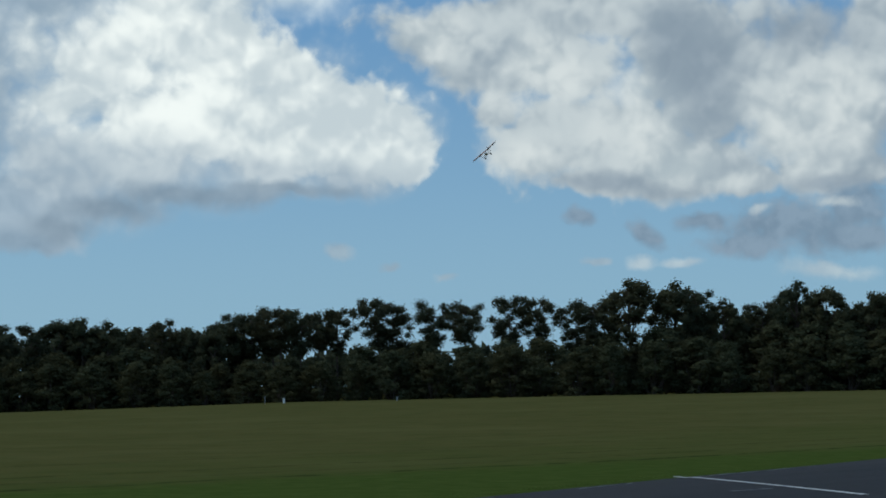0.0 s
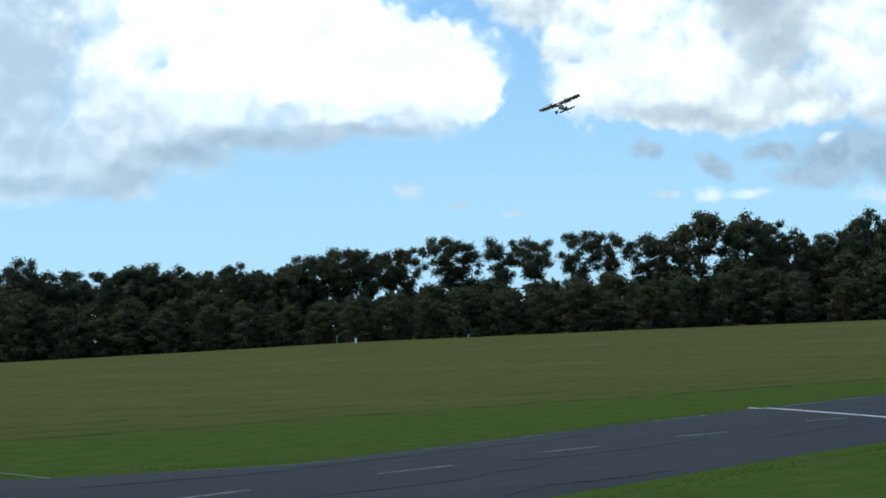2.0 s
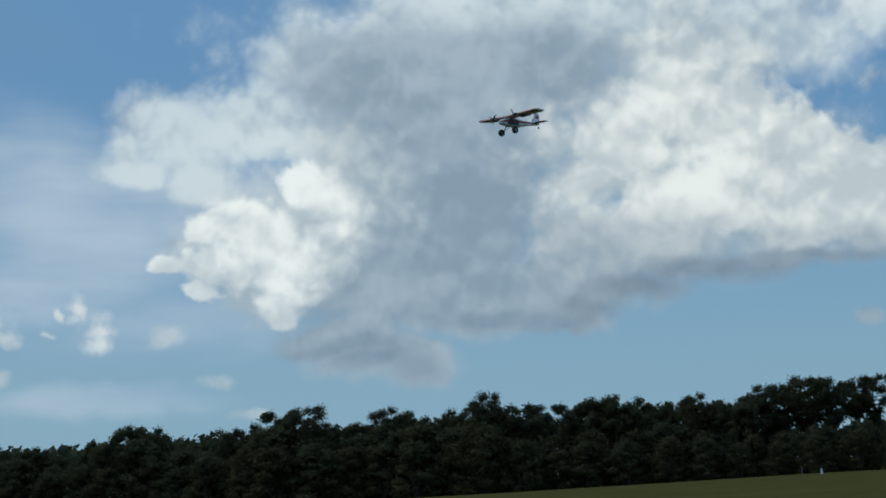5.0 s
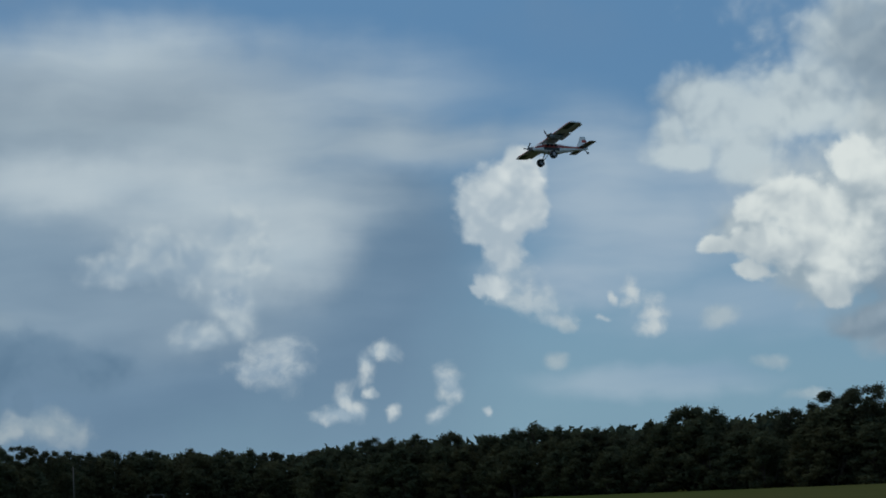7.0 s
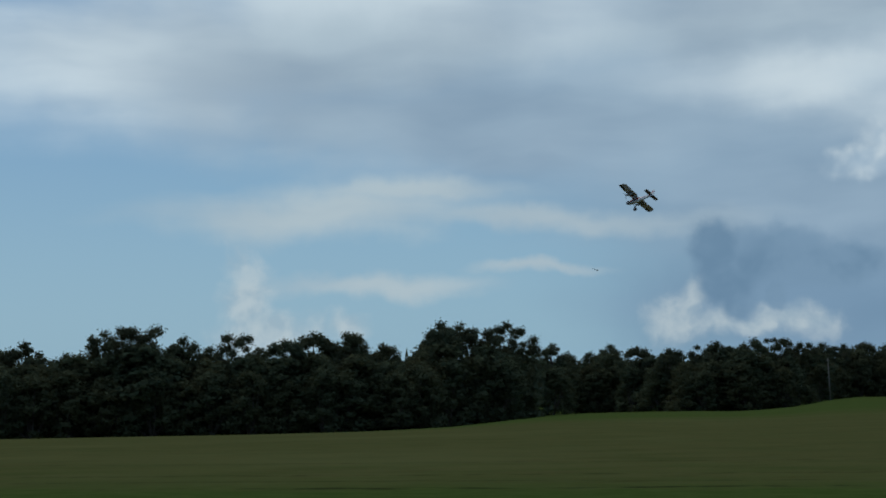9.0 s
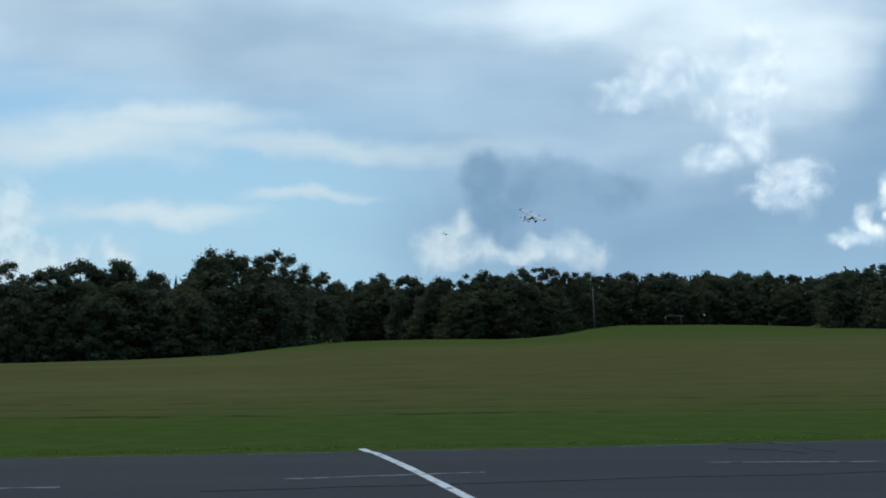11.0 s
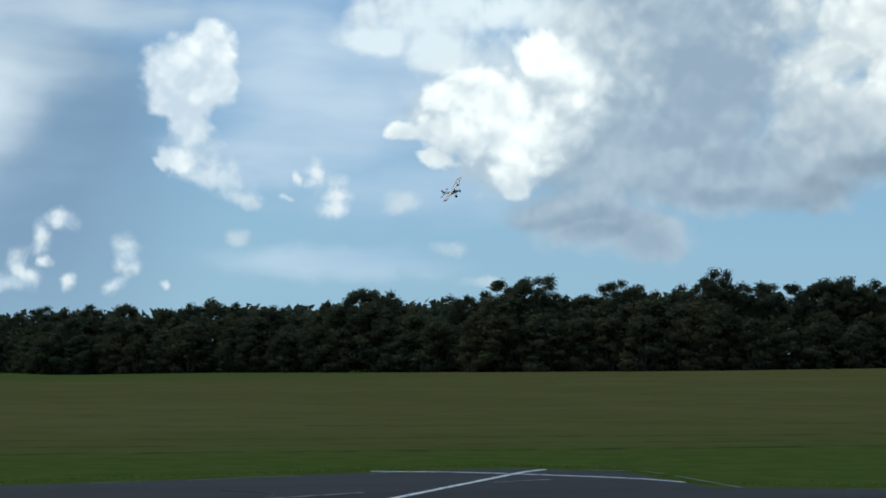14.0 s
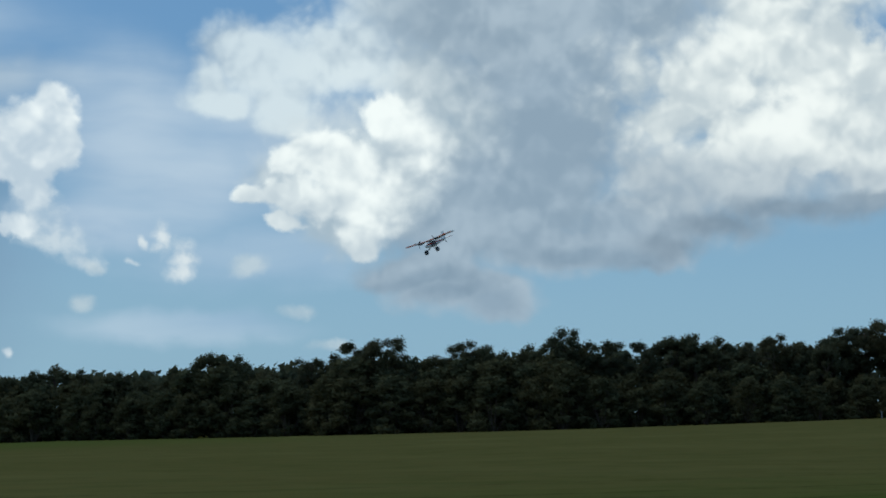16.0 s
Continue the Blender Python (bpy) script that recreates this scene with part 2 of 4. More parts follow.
def sky():
    world = bpy.data.worlds.new("sky")
    scene.world = world
    world.use_nodes = True
    n = Tree(world.node_tree)
    n.tree.nodes.clear()
    way = n.node("ShaderNodeTexCoord").outputs["Generated"]
    xyz = n.node("ShaderNodeSeparateXYZ", Vector=way)
    azimuth = n.math("MULTIPLY", n.math("ARCTAN2", xyz.outputs[0], xyz.outputs[1]), 57.2958)
    height = n.math("MULTIPLY", n.math("ARCSINE", xyz.outputs[2]), 57.2958)
    place = n.node("ShaderNodeCombineXYZ", X=azimuth, Y=height).outputs[0]
    # heaped clouds: the lobes' outlines bulge in rounded heads, and the slope of the heads towards the light shades them
    def heads(at, scale):
        """Rounded heads side by side, as on a cauliflower: high in the middle of each."""
        v = n.node("ShaderNodeTexVoronoi")
        v.voronoi_dimensions, v.feature = "2D", "SMOOTH_F1"
        n.put(v.inputs["Vector"], at)
        n.put(v.inputs["Scale"], scale)
        n.put(v.inputs["Smoothness"], 0.6)
        n.put(v.inputs["Randomness"], 1.0)
        return n.math("SUBTRACT", 0.42, v.outputs["Distance"])

    def relief(at):
        low = n.math("MULTIPLY", heads(at, 0.42), 0.85)
        mid = n.math("MULTIPLY_ADD", heads(at, 1.05), 0.44, low)
        return n.math("MULTIPLY_ADD", heads(at, 2.6), 0.20, mid)

    def wander(at, scale, detail, by):
        return n.vec("SCALE", n.vec("SUBTRACT", n.noise(at, scale, detail, 0.5, True), (0.5, 0.5, 0.5)), by)

    bent = n.vec("ADD", n.vec("ADD", place, wander(place, 0.26, 2, 1.6)), wander(place, 1.3, 4, 0.5))
    rolled = n.vec("ADD", place, wander(place, 0.7, 2, 0.9))
    bulge = relief(rolled)
    slope = n.math("SUBTRACT", bulge, relief(n.vec("ADD", rolled, (-0.12, 0.5, 0.0))))
    broad = n.noise(place, 0.16, 2, 0.4)
    crumbs = n.math("SUBTRACT", n.noise(bent, 1.7, 5, 0.55), 0.5)
    rim_heap = n.math("MULTIPLY_ADD", crumbs, 0.7, n.math("ADD", bulge, n.math("SUBTRACT", n.noise(place, 0.5, 3, 0.5), 0.5)))
    tone_heap = n.math("MULTIPLY_ADD", slope, 1.1, n.math("MULTIPLY_ADD", crumbs, 0.3, n.math("MULTIPLY", n.math("SUBTRACT", broad, 0.5), 2.2)))
    # small torn clouds
    rim_puff = n.math("MULTIPLY_ADD", crumbs, 2.2, n.math("MULTIPLY", heads(rolled, 1.4), 0.7))
    # sheets, drawn out along the horizon
    flat = n.vec("MULTIPLY", n.vec("ADD", place, wander(place, 0.3, 2, 1.0)), (0.22, 1.0, 1.0))
    streaks = n.math("SUBTRACT", n.noise(flat, 0.55, 4, 0.45), 0.5)
    rim_sheet = n.math("MULTIPLY", streaks, 1.6)
    kinds = {
        "heap": (rim_heap, n.ramp(tone_heap, -0.50, 0.50)),
        "puff": (rim_puff, n.ramp(n.math("MULTIPLY_ADD", crumbs, 1.2, slope), -0.35, 0.35)),
        "sheet": (rim_sheet, n.ramp(n.math("MULTIPLY_ADD", broad, 0.9, streaks), 0.15, 0.75)),
    }

    nishita = n.node("ShaderNodeTexSky")
    nishita.sky_type, nishita.sun_disc = "NISHITA", False
    nishita.sun_elevation, nishita.sun_rotation = SUN_HEIGHT, SUN_TURN
    nishita.air_density, nishita.dust_density = 1.0, 2.0
    clear = n.vec("SCALE", nishita.outputs[0], 0.1)
    hue = n.mix(n.ramp(height, 0.5, 15.0), (0.34, 0.57, 0.77), (0.17, 0.37, 0.68))
    colour = n.mix(0.85, clear, hue)
    # broken cloud over the rest of the sky, mostly unseen, kept dark to dim the ground
    cover = n.math("MULTIPLY", n.ramp(n.noise(way, 4.5, 7, 0.55), 0.42, 0.62), n.ramp(height, 13.0, 24.0))
    colour = n.mix(cover, colour, n.mix(n.noise(way, 9, 5), (0.18, 0.21, 0.26), (0.58, 0.60, 0.63)))
    last, grey = height, 0.0
    base = n.node("ShaderNodeSeparateXYZ", Vector=bent)
    for name, kind, bright, dim, soft, rough, most in LAYERS:
        rim, tone = kinds[kind]
        field = None
        for az, el, wide_by, high_by in CLOUDS[name]:
            # the third place only chains the lobes one after the other
            at = n.node("ShaderNodeCombineXYZ", X=base.outputs[0], Y=base.outputs[1], Z=last).outputs[0]
            lobe = n.node("ShaderNodeMapping", Vector=at, Location=(-az / wide_by, -el / high_by, 0), Scale=(1 / wide_by, 1 / high_by, 1e-6))
            d = last = n.vec("LENGTH", lobe.outputs[0])
            field = d if field is None else n.math("SMOOTH_MIN", field, d, 0.3)
        edge = n.math("ADD", field, n.math("MULTIPLY", rim, -rough))
        # white heads end sharply against clear sky, and melt into grey cloud behind them
        low, high = 1.0 - soft, 1.0 + soft * 0.5
        if name.startswith(("white", "right_lights")):
            low, high = n.math("MULTIPLY_ADD", grey, -0.6, low), n.math("MULTIPLY_ADD", grey, 0.15, high)
        mask = n.ramp(edge, low, high, most, 0.0)
        if name in ("high_white", "mid_high", "grey_mass", "right_grey"):
            grey = n.math("MAXIMUM", grey, mask)
        colour = n.mix(mask, colour, n.mix(tone, dim, bright))
    background = n.node("ShaderNodeBackground", Color=colour, Strength=SKY_STRENGTH)
    out = n.tree.nodes.new("ShaderNodeOutputWorld")
    n.tree.links.new(background.outputs[0], out.inputs[0])


SUN_HEIGHT, SUN_TURN, SKY_STRENGTH = radians(52), radians(-75), 1.0
sky()
sun = new("sun", bpy.data.lights.new("sun", "SUN"))
sun.data.energy, sun.data.angle, sun.data.color = 0.9, radians(10), (1.0, 0.95, 0.86)
sun.matrix_world = look((0, 0, 60), Vector((0, 0, 60)) - Vector((math.sin(SUN_TURN) * math.cos(SUN_HEIGHT), math.cos(SUN_TURN) * math.cos(SUN_HEIGHT), math.sin(SUN_HEIGHT))))


# ---- materials ----
def material(name):
    m = bpy.data.materials.new(name)
    m.use_nodes = True
    n = Tree(m.node_tree)
    return m, n, m.node_tree.nodes["Principled BSDF"]


def bump(n, shader, value, strength, distance):
    b = n.node("ShaderNodeBump", Height=value, Strength=strength, Distance=distance)
    n.put(shader.inputs["Normal"], b.outputs[0])


def plain(name, colour, rough=0.5, metal=0.0, spread=0.12, scale=14.0):
    """A painted or moulded surface with a little dirt."""
    m, n, s = material(name)
    p = n.node("ShaderNodeTexCoord").outputs["Object"]
    dirt = n.noise(p, scale, 6)
    n.put(s.inputs["Base Color"], n.mix(dirt, [c * (1 - spread) for c in colour], [min(1, c * (1 + spread)) for c in colour]))
    n.put(s.inputs["Roughness"], n.ramp(n.noise(p, scale * 3), 0.2, 0.8, rough * 0.8, min(1, rough * 1.2)))
    s.inputs["Metallic"].default_value = metal
    return m


def runway_side(n, p):
    """Metres beyond a line along the runway."""
    xyz = n.node("ShaderNodeSeparateXYZ", Vector=p)
    return n.math("ADD", n.math("MULTIPLY", xyz.outputs[0], -0.603), n.math("MULTIPLY", xyz.outputs[1], 0.797)), xyz


def grass_material():
    m, n, s = material("grass")
    p = n.node("ShaderNodeNewGeometry").outputs["Position"]
    side, xyz = runway_side(n, p)
    along = n.math("ADD", n.math("MULTIPLY", xyz.outputs[0], 0.797), n.math("MULTIPLY", xyz.outputs[1], 0.603))
    strip = n.node("ShaderNodeCombineXYZ", X=n.math("MULTIPLY", along, 0.6), Y=side).outputs[0]
    worn = n.math("ADD", n.math("MULTIPLY", n.math("SUBTRACT", n.noise(strip, 0.09, 3, 0.5), 0.5), 30.0), n.math("MULTIPLY", n.math("SUBTRACT", n.noise(strip, 0.45, 6, 0.65), 0.5), 34.0))
    ragged = n.math("ADD", n.math("ADD", side, worn), n.math("MULTIPLY", n.math("MAXIMUM", along, 0.0), -0.16))
    # the lush strip beside the runway ends at a rut, with a second change further out
    fringe = n.math("ADD", side, n.math("MULTIPLY", n.math("SUBTRACT", n.noise(strip, 0.7, 6, 0.65), 0.5), 9.0))
    dry = n.math("ADD", n.ramp(fringe, 31.8, 38.2, 0.0, 0.72), n.ramp(ragged, 34.0, 54.0, 0.0, 0.28))
    # lush grass again far off, in the hollow before the wood
    far_green = n.ramp(n.math("ADD", n.vec("LENGTH", n.vec("MULTIPLY", n.vec("SUBTRACT", p, (-225.0, 240.0, 0.0)), (1, 1, 0))), n.math("MULTIPLY", n.noise(p, 0.02, 4), 60.0)), 120.0, 215.0, 0.8, 0.0)
    dry = n.math("MULTIPLY", dry, n.math("SUBTRACT", 1.0, far_green))
    fine = n.noise(p, 9.0, 8, 0.7)
    tufts = n.noise(p, 1.3, 6, 0.6)
    bands = n.noise(strip, 0.35, 6, 0.6)
    mottle = n.noise(strip, 0.8, 7, 0.65)
    clumps = n.noise(p, 0.30, 6, 0.65)
    lush = n.mix(fine, (0.044, 0.066, 0.013), (0.076, 0.112, 0.026))
    lush = n.mix(n.ramp(tufts, 0.35, 0.7), lush, (0.078, 0.107, 0.026))
    lush = n.mix(n.ramp(mottle, 0.52, 0.74, 0.0, 0.35), lush, (0.066, 0.078, 0.022))
    straw = n.mix(fine, (0.078, 0.074, 0.024), (0.138, 0.131, 0.048))
    straw = n.mix(n.ramp(bands, 0.42, 0.74, 0.0, 0.5), straw, (0.064, 0.082, 0.025))
    straw = n.mix(n.ramp(mottle, 0.48, 0.74, 0.0, 0.45), straw, (0.088, 0.062, 0.025))
    straw = n.mix(n.ramp(clumps, 0.46, 0.70, 0.0, 0.5), straw, (0.066, 0.074, 0.022))
    straw = n.mix(n.ramp(n.noise(p, 0.05, 5, 0.6), 0.45, 0.70, 0.0, 0.5), straw, (0.132, 0.126, 0.048))
    turf = n.mix(dry, lush, straw)
    for at, strength in ((35.2, 0.75), (38.3, 0.4), (42.0, 0.5), (51.0, 0.35)):
        wave = n.math("ADD", side, n.math("MULTIPLY", n.math("SUBTRACT", n.noise(strip, 0.12, 3, 0.5), 0.5), 2.4))
        rut = n.ramp(n.math("ABSOLUTE", n.math("SUBTRACT", wave, at)), 0.08, 0.016 * at, strength, 0.0)
        turf = n.mix(n.math("MULTIPLY", rut, n.ramp(n.noise(strip, 1.1 + 0.01 * at, 5, 0.6), 0.42, 0.62)), turf, (0.024, 0.026, 0.012))
    n.put(s.inputs["Base Color"], turf)
    s.inputs["Roughness"].default_value = 0.95
    s.inputs["Specular IOR Level"].default_value = 0.0
    bump(n, s, n.math("ADD", fine, tufts), 0.5, 0.05)
    return m


def asphalt_material():
    m, n, s = material("asphalt")
    p = n.node("ShaderNodeNewGeometry").outputs["Position"]
    side, xyz = runway_side(n, p)
    along = n.math("ADD", n.math("MULTIPLY", xyz.outputs[0], 0.797), n.math("MULTIPLY", xyz.outputs[1], 0.603))
    strip = n.node("ShaderNodeCombineXYZ", X=n.math("MULTIPLY", along, 0.1), Y=side).outputs[0]
    grain = n.noise(p, 60.0, 4, 0.7)
    patch = n.noise(strip, 0.55, 6, 0.6)
    base = n.mix(n.ramp(patch, 0.3, 0.7), (0.026, 0.025, 0.026), (0.052, 0.050, 0.051))
    base = n.mix(n.math("MULTIPLY", n.ramp(grain, 0.55, 0.8), 0.5), base, (0.09, 0.09, 0.098))
    n.put(s.inputs["Base Color"], base)
    n.put(s.inputs["Roughness"], n.ramp(patch, 0.3, 0.7, 0.8, 0.95))
    s.inputs["Specular IOR Level"].default_value = 0.12
    bump(n, s, grain, 0.4, 0.01)
    return m


def leaf_material(name, low, high):
    m, n, s = material(name)
    r = n.node("ShaderNodeNewGeometry").outputs["Random Per Island"]
    o = n.node("ShaderNodeObjectInfo").outputs["Random"]
    tint = n.mix(r, low, high)
    tint = n.mix(n.math("MULTIPLY", o, 0.5), tint, [c * k for c, k in zip(high, (1.1, 0.85, 0.7))])
    n.put(s.inputs["Base Color"], tint)
    s.inputs["Roughness"].default_value = 0.9
    s.inputs["Specular IOR Level"].default_value = 0.0
    thin = n.node("ShaderNodeBsdfTranslucent", Color=tint)
    both = n.node("ShaderNodeMixShader", Fac=0.35)
    n.put(both.inputs[1], s.outputs[0])
    n.put(both.inputs[2], thin.outputs[0])
    n.put(n.tree.nodes["Material Output"].inputs["Surface"], both.outputs[0])
    return m


def bark_material():
    m, n, s = material("bark")
    p = n.node("ShaderNodeTexCoord").outputs["Object"]
    ridges = n.noise(n.vec("MULTIPLY", p, (1, 1, 0.15)), 9.0, 6, 0.65)
    n.put(s.inputs["Base Color"], n.mix(ridges, (0.035, 0.026, 0.020), (0.14, 0.11, 0.085)))
    s.inputs["Roughness"].default_value = 0.95
    bump(n, s, ridges, 0.9, 0.05)
    return m


def paint_line_material():
    m, n, s = material("worn_line_paint")
    p = n.node("ShaderNodeNewGeometry").outputs["Position"]
    worn = n.ramp(n.noise(p, 7.0, 8, 0.75), 0.49, 0.64)
    n.put(s.inputs["Base Color"], n.mix(worn, n.mix(n.noise(p, 30, 4), (0.62, 0.62, 0.60), (0.8, 0.8, 0.78)), (0.09, 0.09, 0.095)))
    s.inputs["Roughness"].default_value = 0.8
    return m


def faded_line_material():
    m, n, s = material("faded_line_paint")
    p = n.node("ShaderNodeNewGeometry").outputs["Position"]
    worn = n.ramp(n.noise(p, 6.0, 8, 0.7), 0.42, 0.62)
    n.put(s.inputs["Base Color"], n.mix(worn, (0.24, 0.23, 0.23), (0.062, 0.061, 0.062)))
    s.inputs["Roughness"].default_value = 0.85
    return m


GRASS, ASPHALT, BARK = grass_material(), asphalt_material(), bark_material()
LINE, FADED = paint_line_material(), faded_line_material()
LEAF_OAK = leaf_material("oak_leaves", (0.076, 0.086, 0.052), (0.110, 0.124, 0.076))
LEAF_PINE = leaf_material("pine_needles", (0.070, 0.078, 0.050), (0.100, 0.112, 0.070))
LEAF_SHRUB = leaf_material("shrub_leaves", (0.078, 0.090, 0.052), (0.114, 0.130, 0.076))
CRACK = plain("crack_filler", (0.020, 0.020, 0.021), 0.8)
EDGE_PAINT = plain("dulled_edge_paint", (0.17, 0.175, 0.165), 0.9, spread=0.4)


# ---- helpers for meshes ----
def mesh_object(name, verts, faces, mat, parent=None, smooth=False):
    me = bpy.data.meshes.new(name)
    me.from_pydata([tuple(v) for v in verts], [], [tuple(f) for f in faces])
    me.materials.append(mat)
    if smooth:
        me.polygons.foreach_set("use_smooth", [True] * len(me.polygons))
    me.update()
    ob = new(name, me)
    if parent is not None:
        ob.parent = parent
    return ob


def part(name, bm, mat, parent, label="", smooth=False):
    """Links a bmesh as one mesh under a thing or a part."""
    bmesh.ops.recalc_face_normals(bm, faces=bm.faces)
    me = bpy.data.meshes.new(name)
    bm.to_mesh(me)
    bm.free()
    for m in mat if isinstance(mat, (list, tuple)) else (mat,):
        me.materials.append(m)
    if smooth:
        me.polygons.foreach_set("use_smooth", [True] * len(me.polygons))
    ob = new(name, me)
    if parent is not None:
        ob.parent = parent
    return tagged(ob, label)


def empty(name, m=None):
    ob = new(name)
    ob.empty_display_size = 0.2
    if m is not None:
        ob.matrix_world = m
    return ob


def box(bm, size, at=(0, 0, 0), turn=(0, 0, 0), bevel=0.0, index=0):
    got = bmesh.ops.create_cube(bm, size=1.0, matrix=pose(*at, *turn) @ Matrix.Diagonal((*size, 1)))
    fresh = got["verts"]
    if bevel:
        edges = list({e for v in fresh for e in v.link_edges})
        fresh = [v for f in bmesh.ops.bevel(bm, geom=edges, offset=bevel, segments=2, affect="EDGES")["faces"] for v in f.verts]
    for f in {f for v in fresh for f in v.link_faces}:
        f.material_index = index


def rod(bm, a, b, ra, rb=None, sides=8, index=0):
    a, b = Vector(a), Vector(b)
    m = Matrix.Translation((a + b) / 2) @ (b - a).to_track_quat("Z", "Y").to_matrix().to_4x4()
    got = bmesh.ops.create_cone(bm, cap_ends=True, segments=sides, radius1=ra, radius2=ra if rb is None else rb, depth=(b - a).length, matrix=m)
    for f in {f for v in got["verts"] for f in v.link_faces}:
        f.material_index = index


# ---- the ground ----
# azimuth, height of the wood's edge above the horizon in degrees, its distance in metres
EDGE = (
    (-90, -0.85, 280), (-56.62, -0.87, 280), (-52.53, -0.82, 285), (-49.87, -0.71, 300), (-47.32, -0.44, 322), (-46.68, -0.36, 428), (-44.37, -0.32, 430), (-42.33, -0.32, 385), (-40.66, -0.36, 385), (-39.09, -0.25, 390), (-38.08, -0.05, 425), (-36.98, 0.05, 440), (-33.39, 0.01, 440), (-30.51, -0.11, 430), (-29.85, -0.15, 370), (-27.74, -0.22, 345), (-23.06, -0.11, 322), (-18.4, -0.07, 305), (-13.57, -0.02, 285), (-6.69, 0.07, 270), (4, 0.32, 260), (13, 0.4, 258), (21.6, 0.44, 258), (40, 0.5, 260),
)


def edge_at(azimuth):
    az = np.clip(azimuth, -90, 40)
    cols = np.array(EDGE).T
    return np.interp(az, cols[0], cols[1]), np.interp(az, cols[0], cols[2])


def ground_height(x, y):
    r = math.hypot(x, y)
    el, d = edge_at(math.degrees(math.atan2(x, y)))
    top = EYE.z + d * math.tan(radians(float(el)))
    behind = max(0.0, min(1.0, (y + 20) / 60))
    k = max(0.0, min(1.0, (r - 45) / (float(d) - 45)))
    bank = max(0.0, min(2.6, (r - float(d) - 19) * 0.16))
    return (top * k * k * (1.5 - 0.5 * k) + bank) * behind


def spot(azimuth, distance, sink=0.0):
    x, y = distance * math.sin(radians(azimuth)), distance * math.cos(radians(azimuth))
    return Vector((x, y, ground_height(x, y) - sink))


def ground():
    azimuths = np.concatenate([np.arange(-90, 41, 1.0), np.arange(45, 270, 7.5)])
    rings = np.concatenate([np.arange(2, 40, 2.0), np.arange(40, 130, 6.0), np.arange(130, 520, 10.0), [600, 800, 1200, 2000, 4500]])
    verts, faces = [(0, 0, 0)], []
    n = len(azimuths)
    for r in rings:
        for a in azimuths:
            x, y = r * math.sin(radians(a)), r * math.cos(radians(a))
            verts.append((x, y, ground_height(x, y)))
    for i in range(n):
        faces.append((0, 1 + (i + 1) % n, 1 + i))
    for k in range(len(rings) - 1):
        for i in range(n):
            a, b = 1 + k * n + i, 1 + k * n + (i + 1) % n
            faces.append((a, b, b + n, a + n))
    ob = mesh_object("ground", verts, faces, GRASS, smooth=True)
    tagged(ob, "mown grass airfield, lush green beside the runway and dry brown beyond", "ground", kind="structure")


FAR_EDGE = ((-40, -12), (-29, 2.4), (-24.4, 9.5), (-21.6, 14.2), (-19.9, 16.0), (-18.1, 17.8), (-15.8, 20.3), (-13.6, 22.9), (-11.6, 25.4), (-9.4, 28.4), (-7.6, 30.8), (-5.2, 30.9), (-3.2, 27.0), (0.85, 27.9), (6.6, 34.9), (12.46, 41.8), (19.0, 48.9), (60, 94), (120, 160))
NEAR_EDGE = ((-28, -21), (-19, -6), (-14.6, 2.5), (-13.2, 5.1), (-12.3, 6.8), (-11.18, 8.56), (-10.2, 9.4), (-8.9, 10.4), (-7.6, 11.4), (-7.0, 11.9), (-6.4, 12.3), (-4.6, 13.2), (-2.82, 13.86), (-0.05, 15.0), (3.7, 19.1), (6.7, 22.4), (10.2, 26.1), (36, 53), (90, 108))


def along(line, t):
    """A point on a polyline, t from 0 to its number of stretches."""
    i = min(int(t), len(line) - 2)
    a, b = line[i], line[i + 1]
    k = t - i
    return a[0] + (b[0] - a[0]) * k, a[1] + (b[1] - a[1]) * k


def runway():
    verts, faces = [], []
    steps, across = 8 * (len(FAR_EDGE) - 1), 8
    for i in range(steps + 1):
        f, q = along(FAR_EDGE, i / 8), along(NEAR_EDGE, i / 8)
        wob_f, wob_n = 0.10 * noise.noise((f[0] * 1.7, f[1] * 1.7, 0)), 0.12 * noise.noise((q[0] * 1.7, q[1] * 1.7, 4))
        for j in range(across + 1):
            k = j / across
            x, y = q[0] + (f[0] - q[0]) * k, q[1] + (f[1] - q[1]) * k
            x, y = x + (wob_f * k + wob_n * (1 - k)), y + (wob_f * k + wob_n * (1 - k))
            crown = 0.022 + 0.02 * (1 - (2 * k - 1) ** 2)
            verts.append((x, y, ground_height(x, y) + (crown if 0 < j < across else -0.02)))
    for i in range(steps):
        for j in range(across):
            a = i * (across + 1) + j
            faces.append((a, a + across + 1, a + across + 2, a + 1))
    ob = mesh_object("road", verts, faces, ASPHALT, smooth=True)
    ob.name = "runway"
    tagged(ob, "weathered dark asphalt model-aircraft runway with painted white lines", "runway", kind="structure")
    return ob


def runway_top(x, y):
    """Height of the asphalt at a place on the runway."""
    best = (1e9, 0.0)
    for i in range(8 * (len(FAR_EDGE) - 1) + 1):
        f, q = along(FAR_EDGE, i / 8), along(NEAR_EDGE, i / 8)
        u, v = f[0] - q[0], f[1] - q[1]
        k = max(0.0, min(1.0, ((x - q[0]) * u + (y - q[1]) * v) / (u * u + v * v)))
        best = min(best, (math.hypot(q[0] + k * u - x, q[1] + k * v - y), k))
    j = min(7, int(best[1] * 8))
    a, b = [-0.02 if i in (0, 8) else 0.022 + 0.02 * (1 - (i / 4 - 1) ** 2) for i in (j, j + 1)]
    return ground_height(x, y) + max(0.0, a + (b - a) * (best[1] * 8 - j))


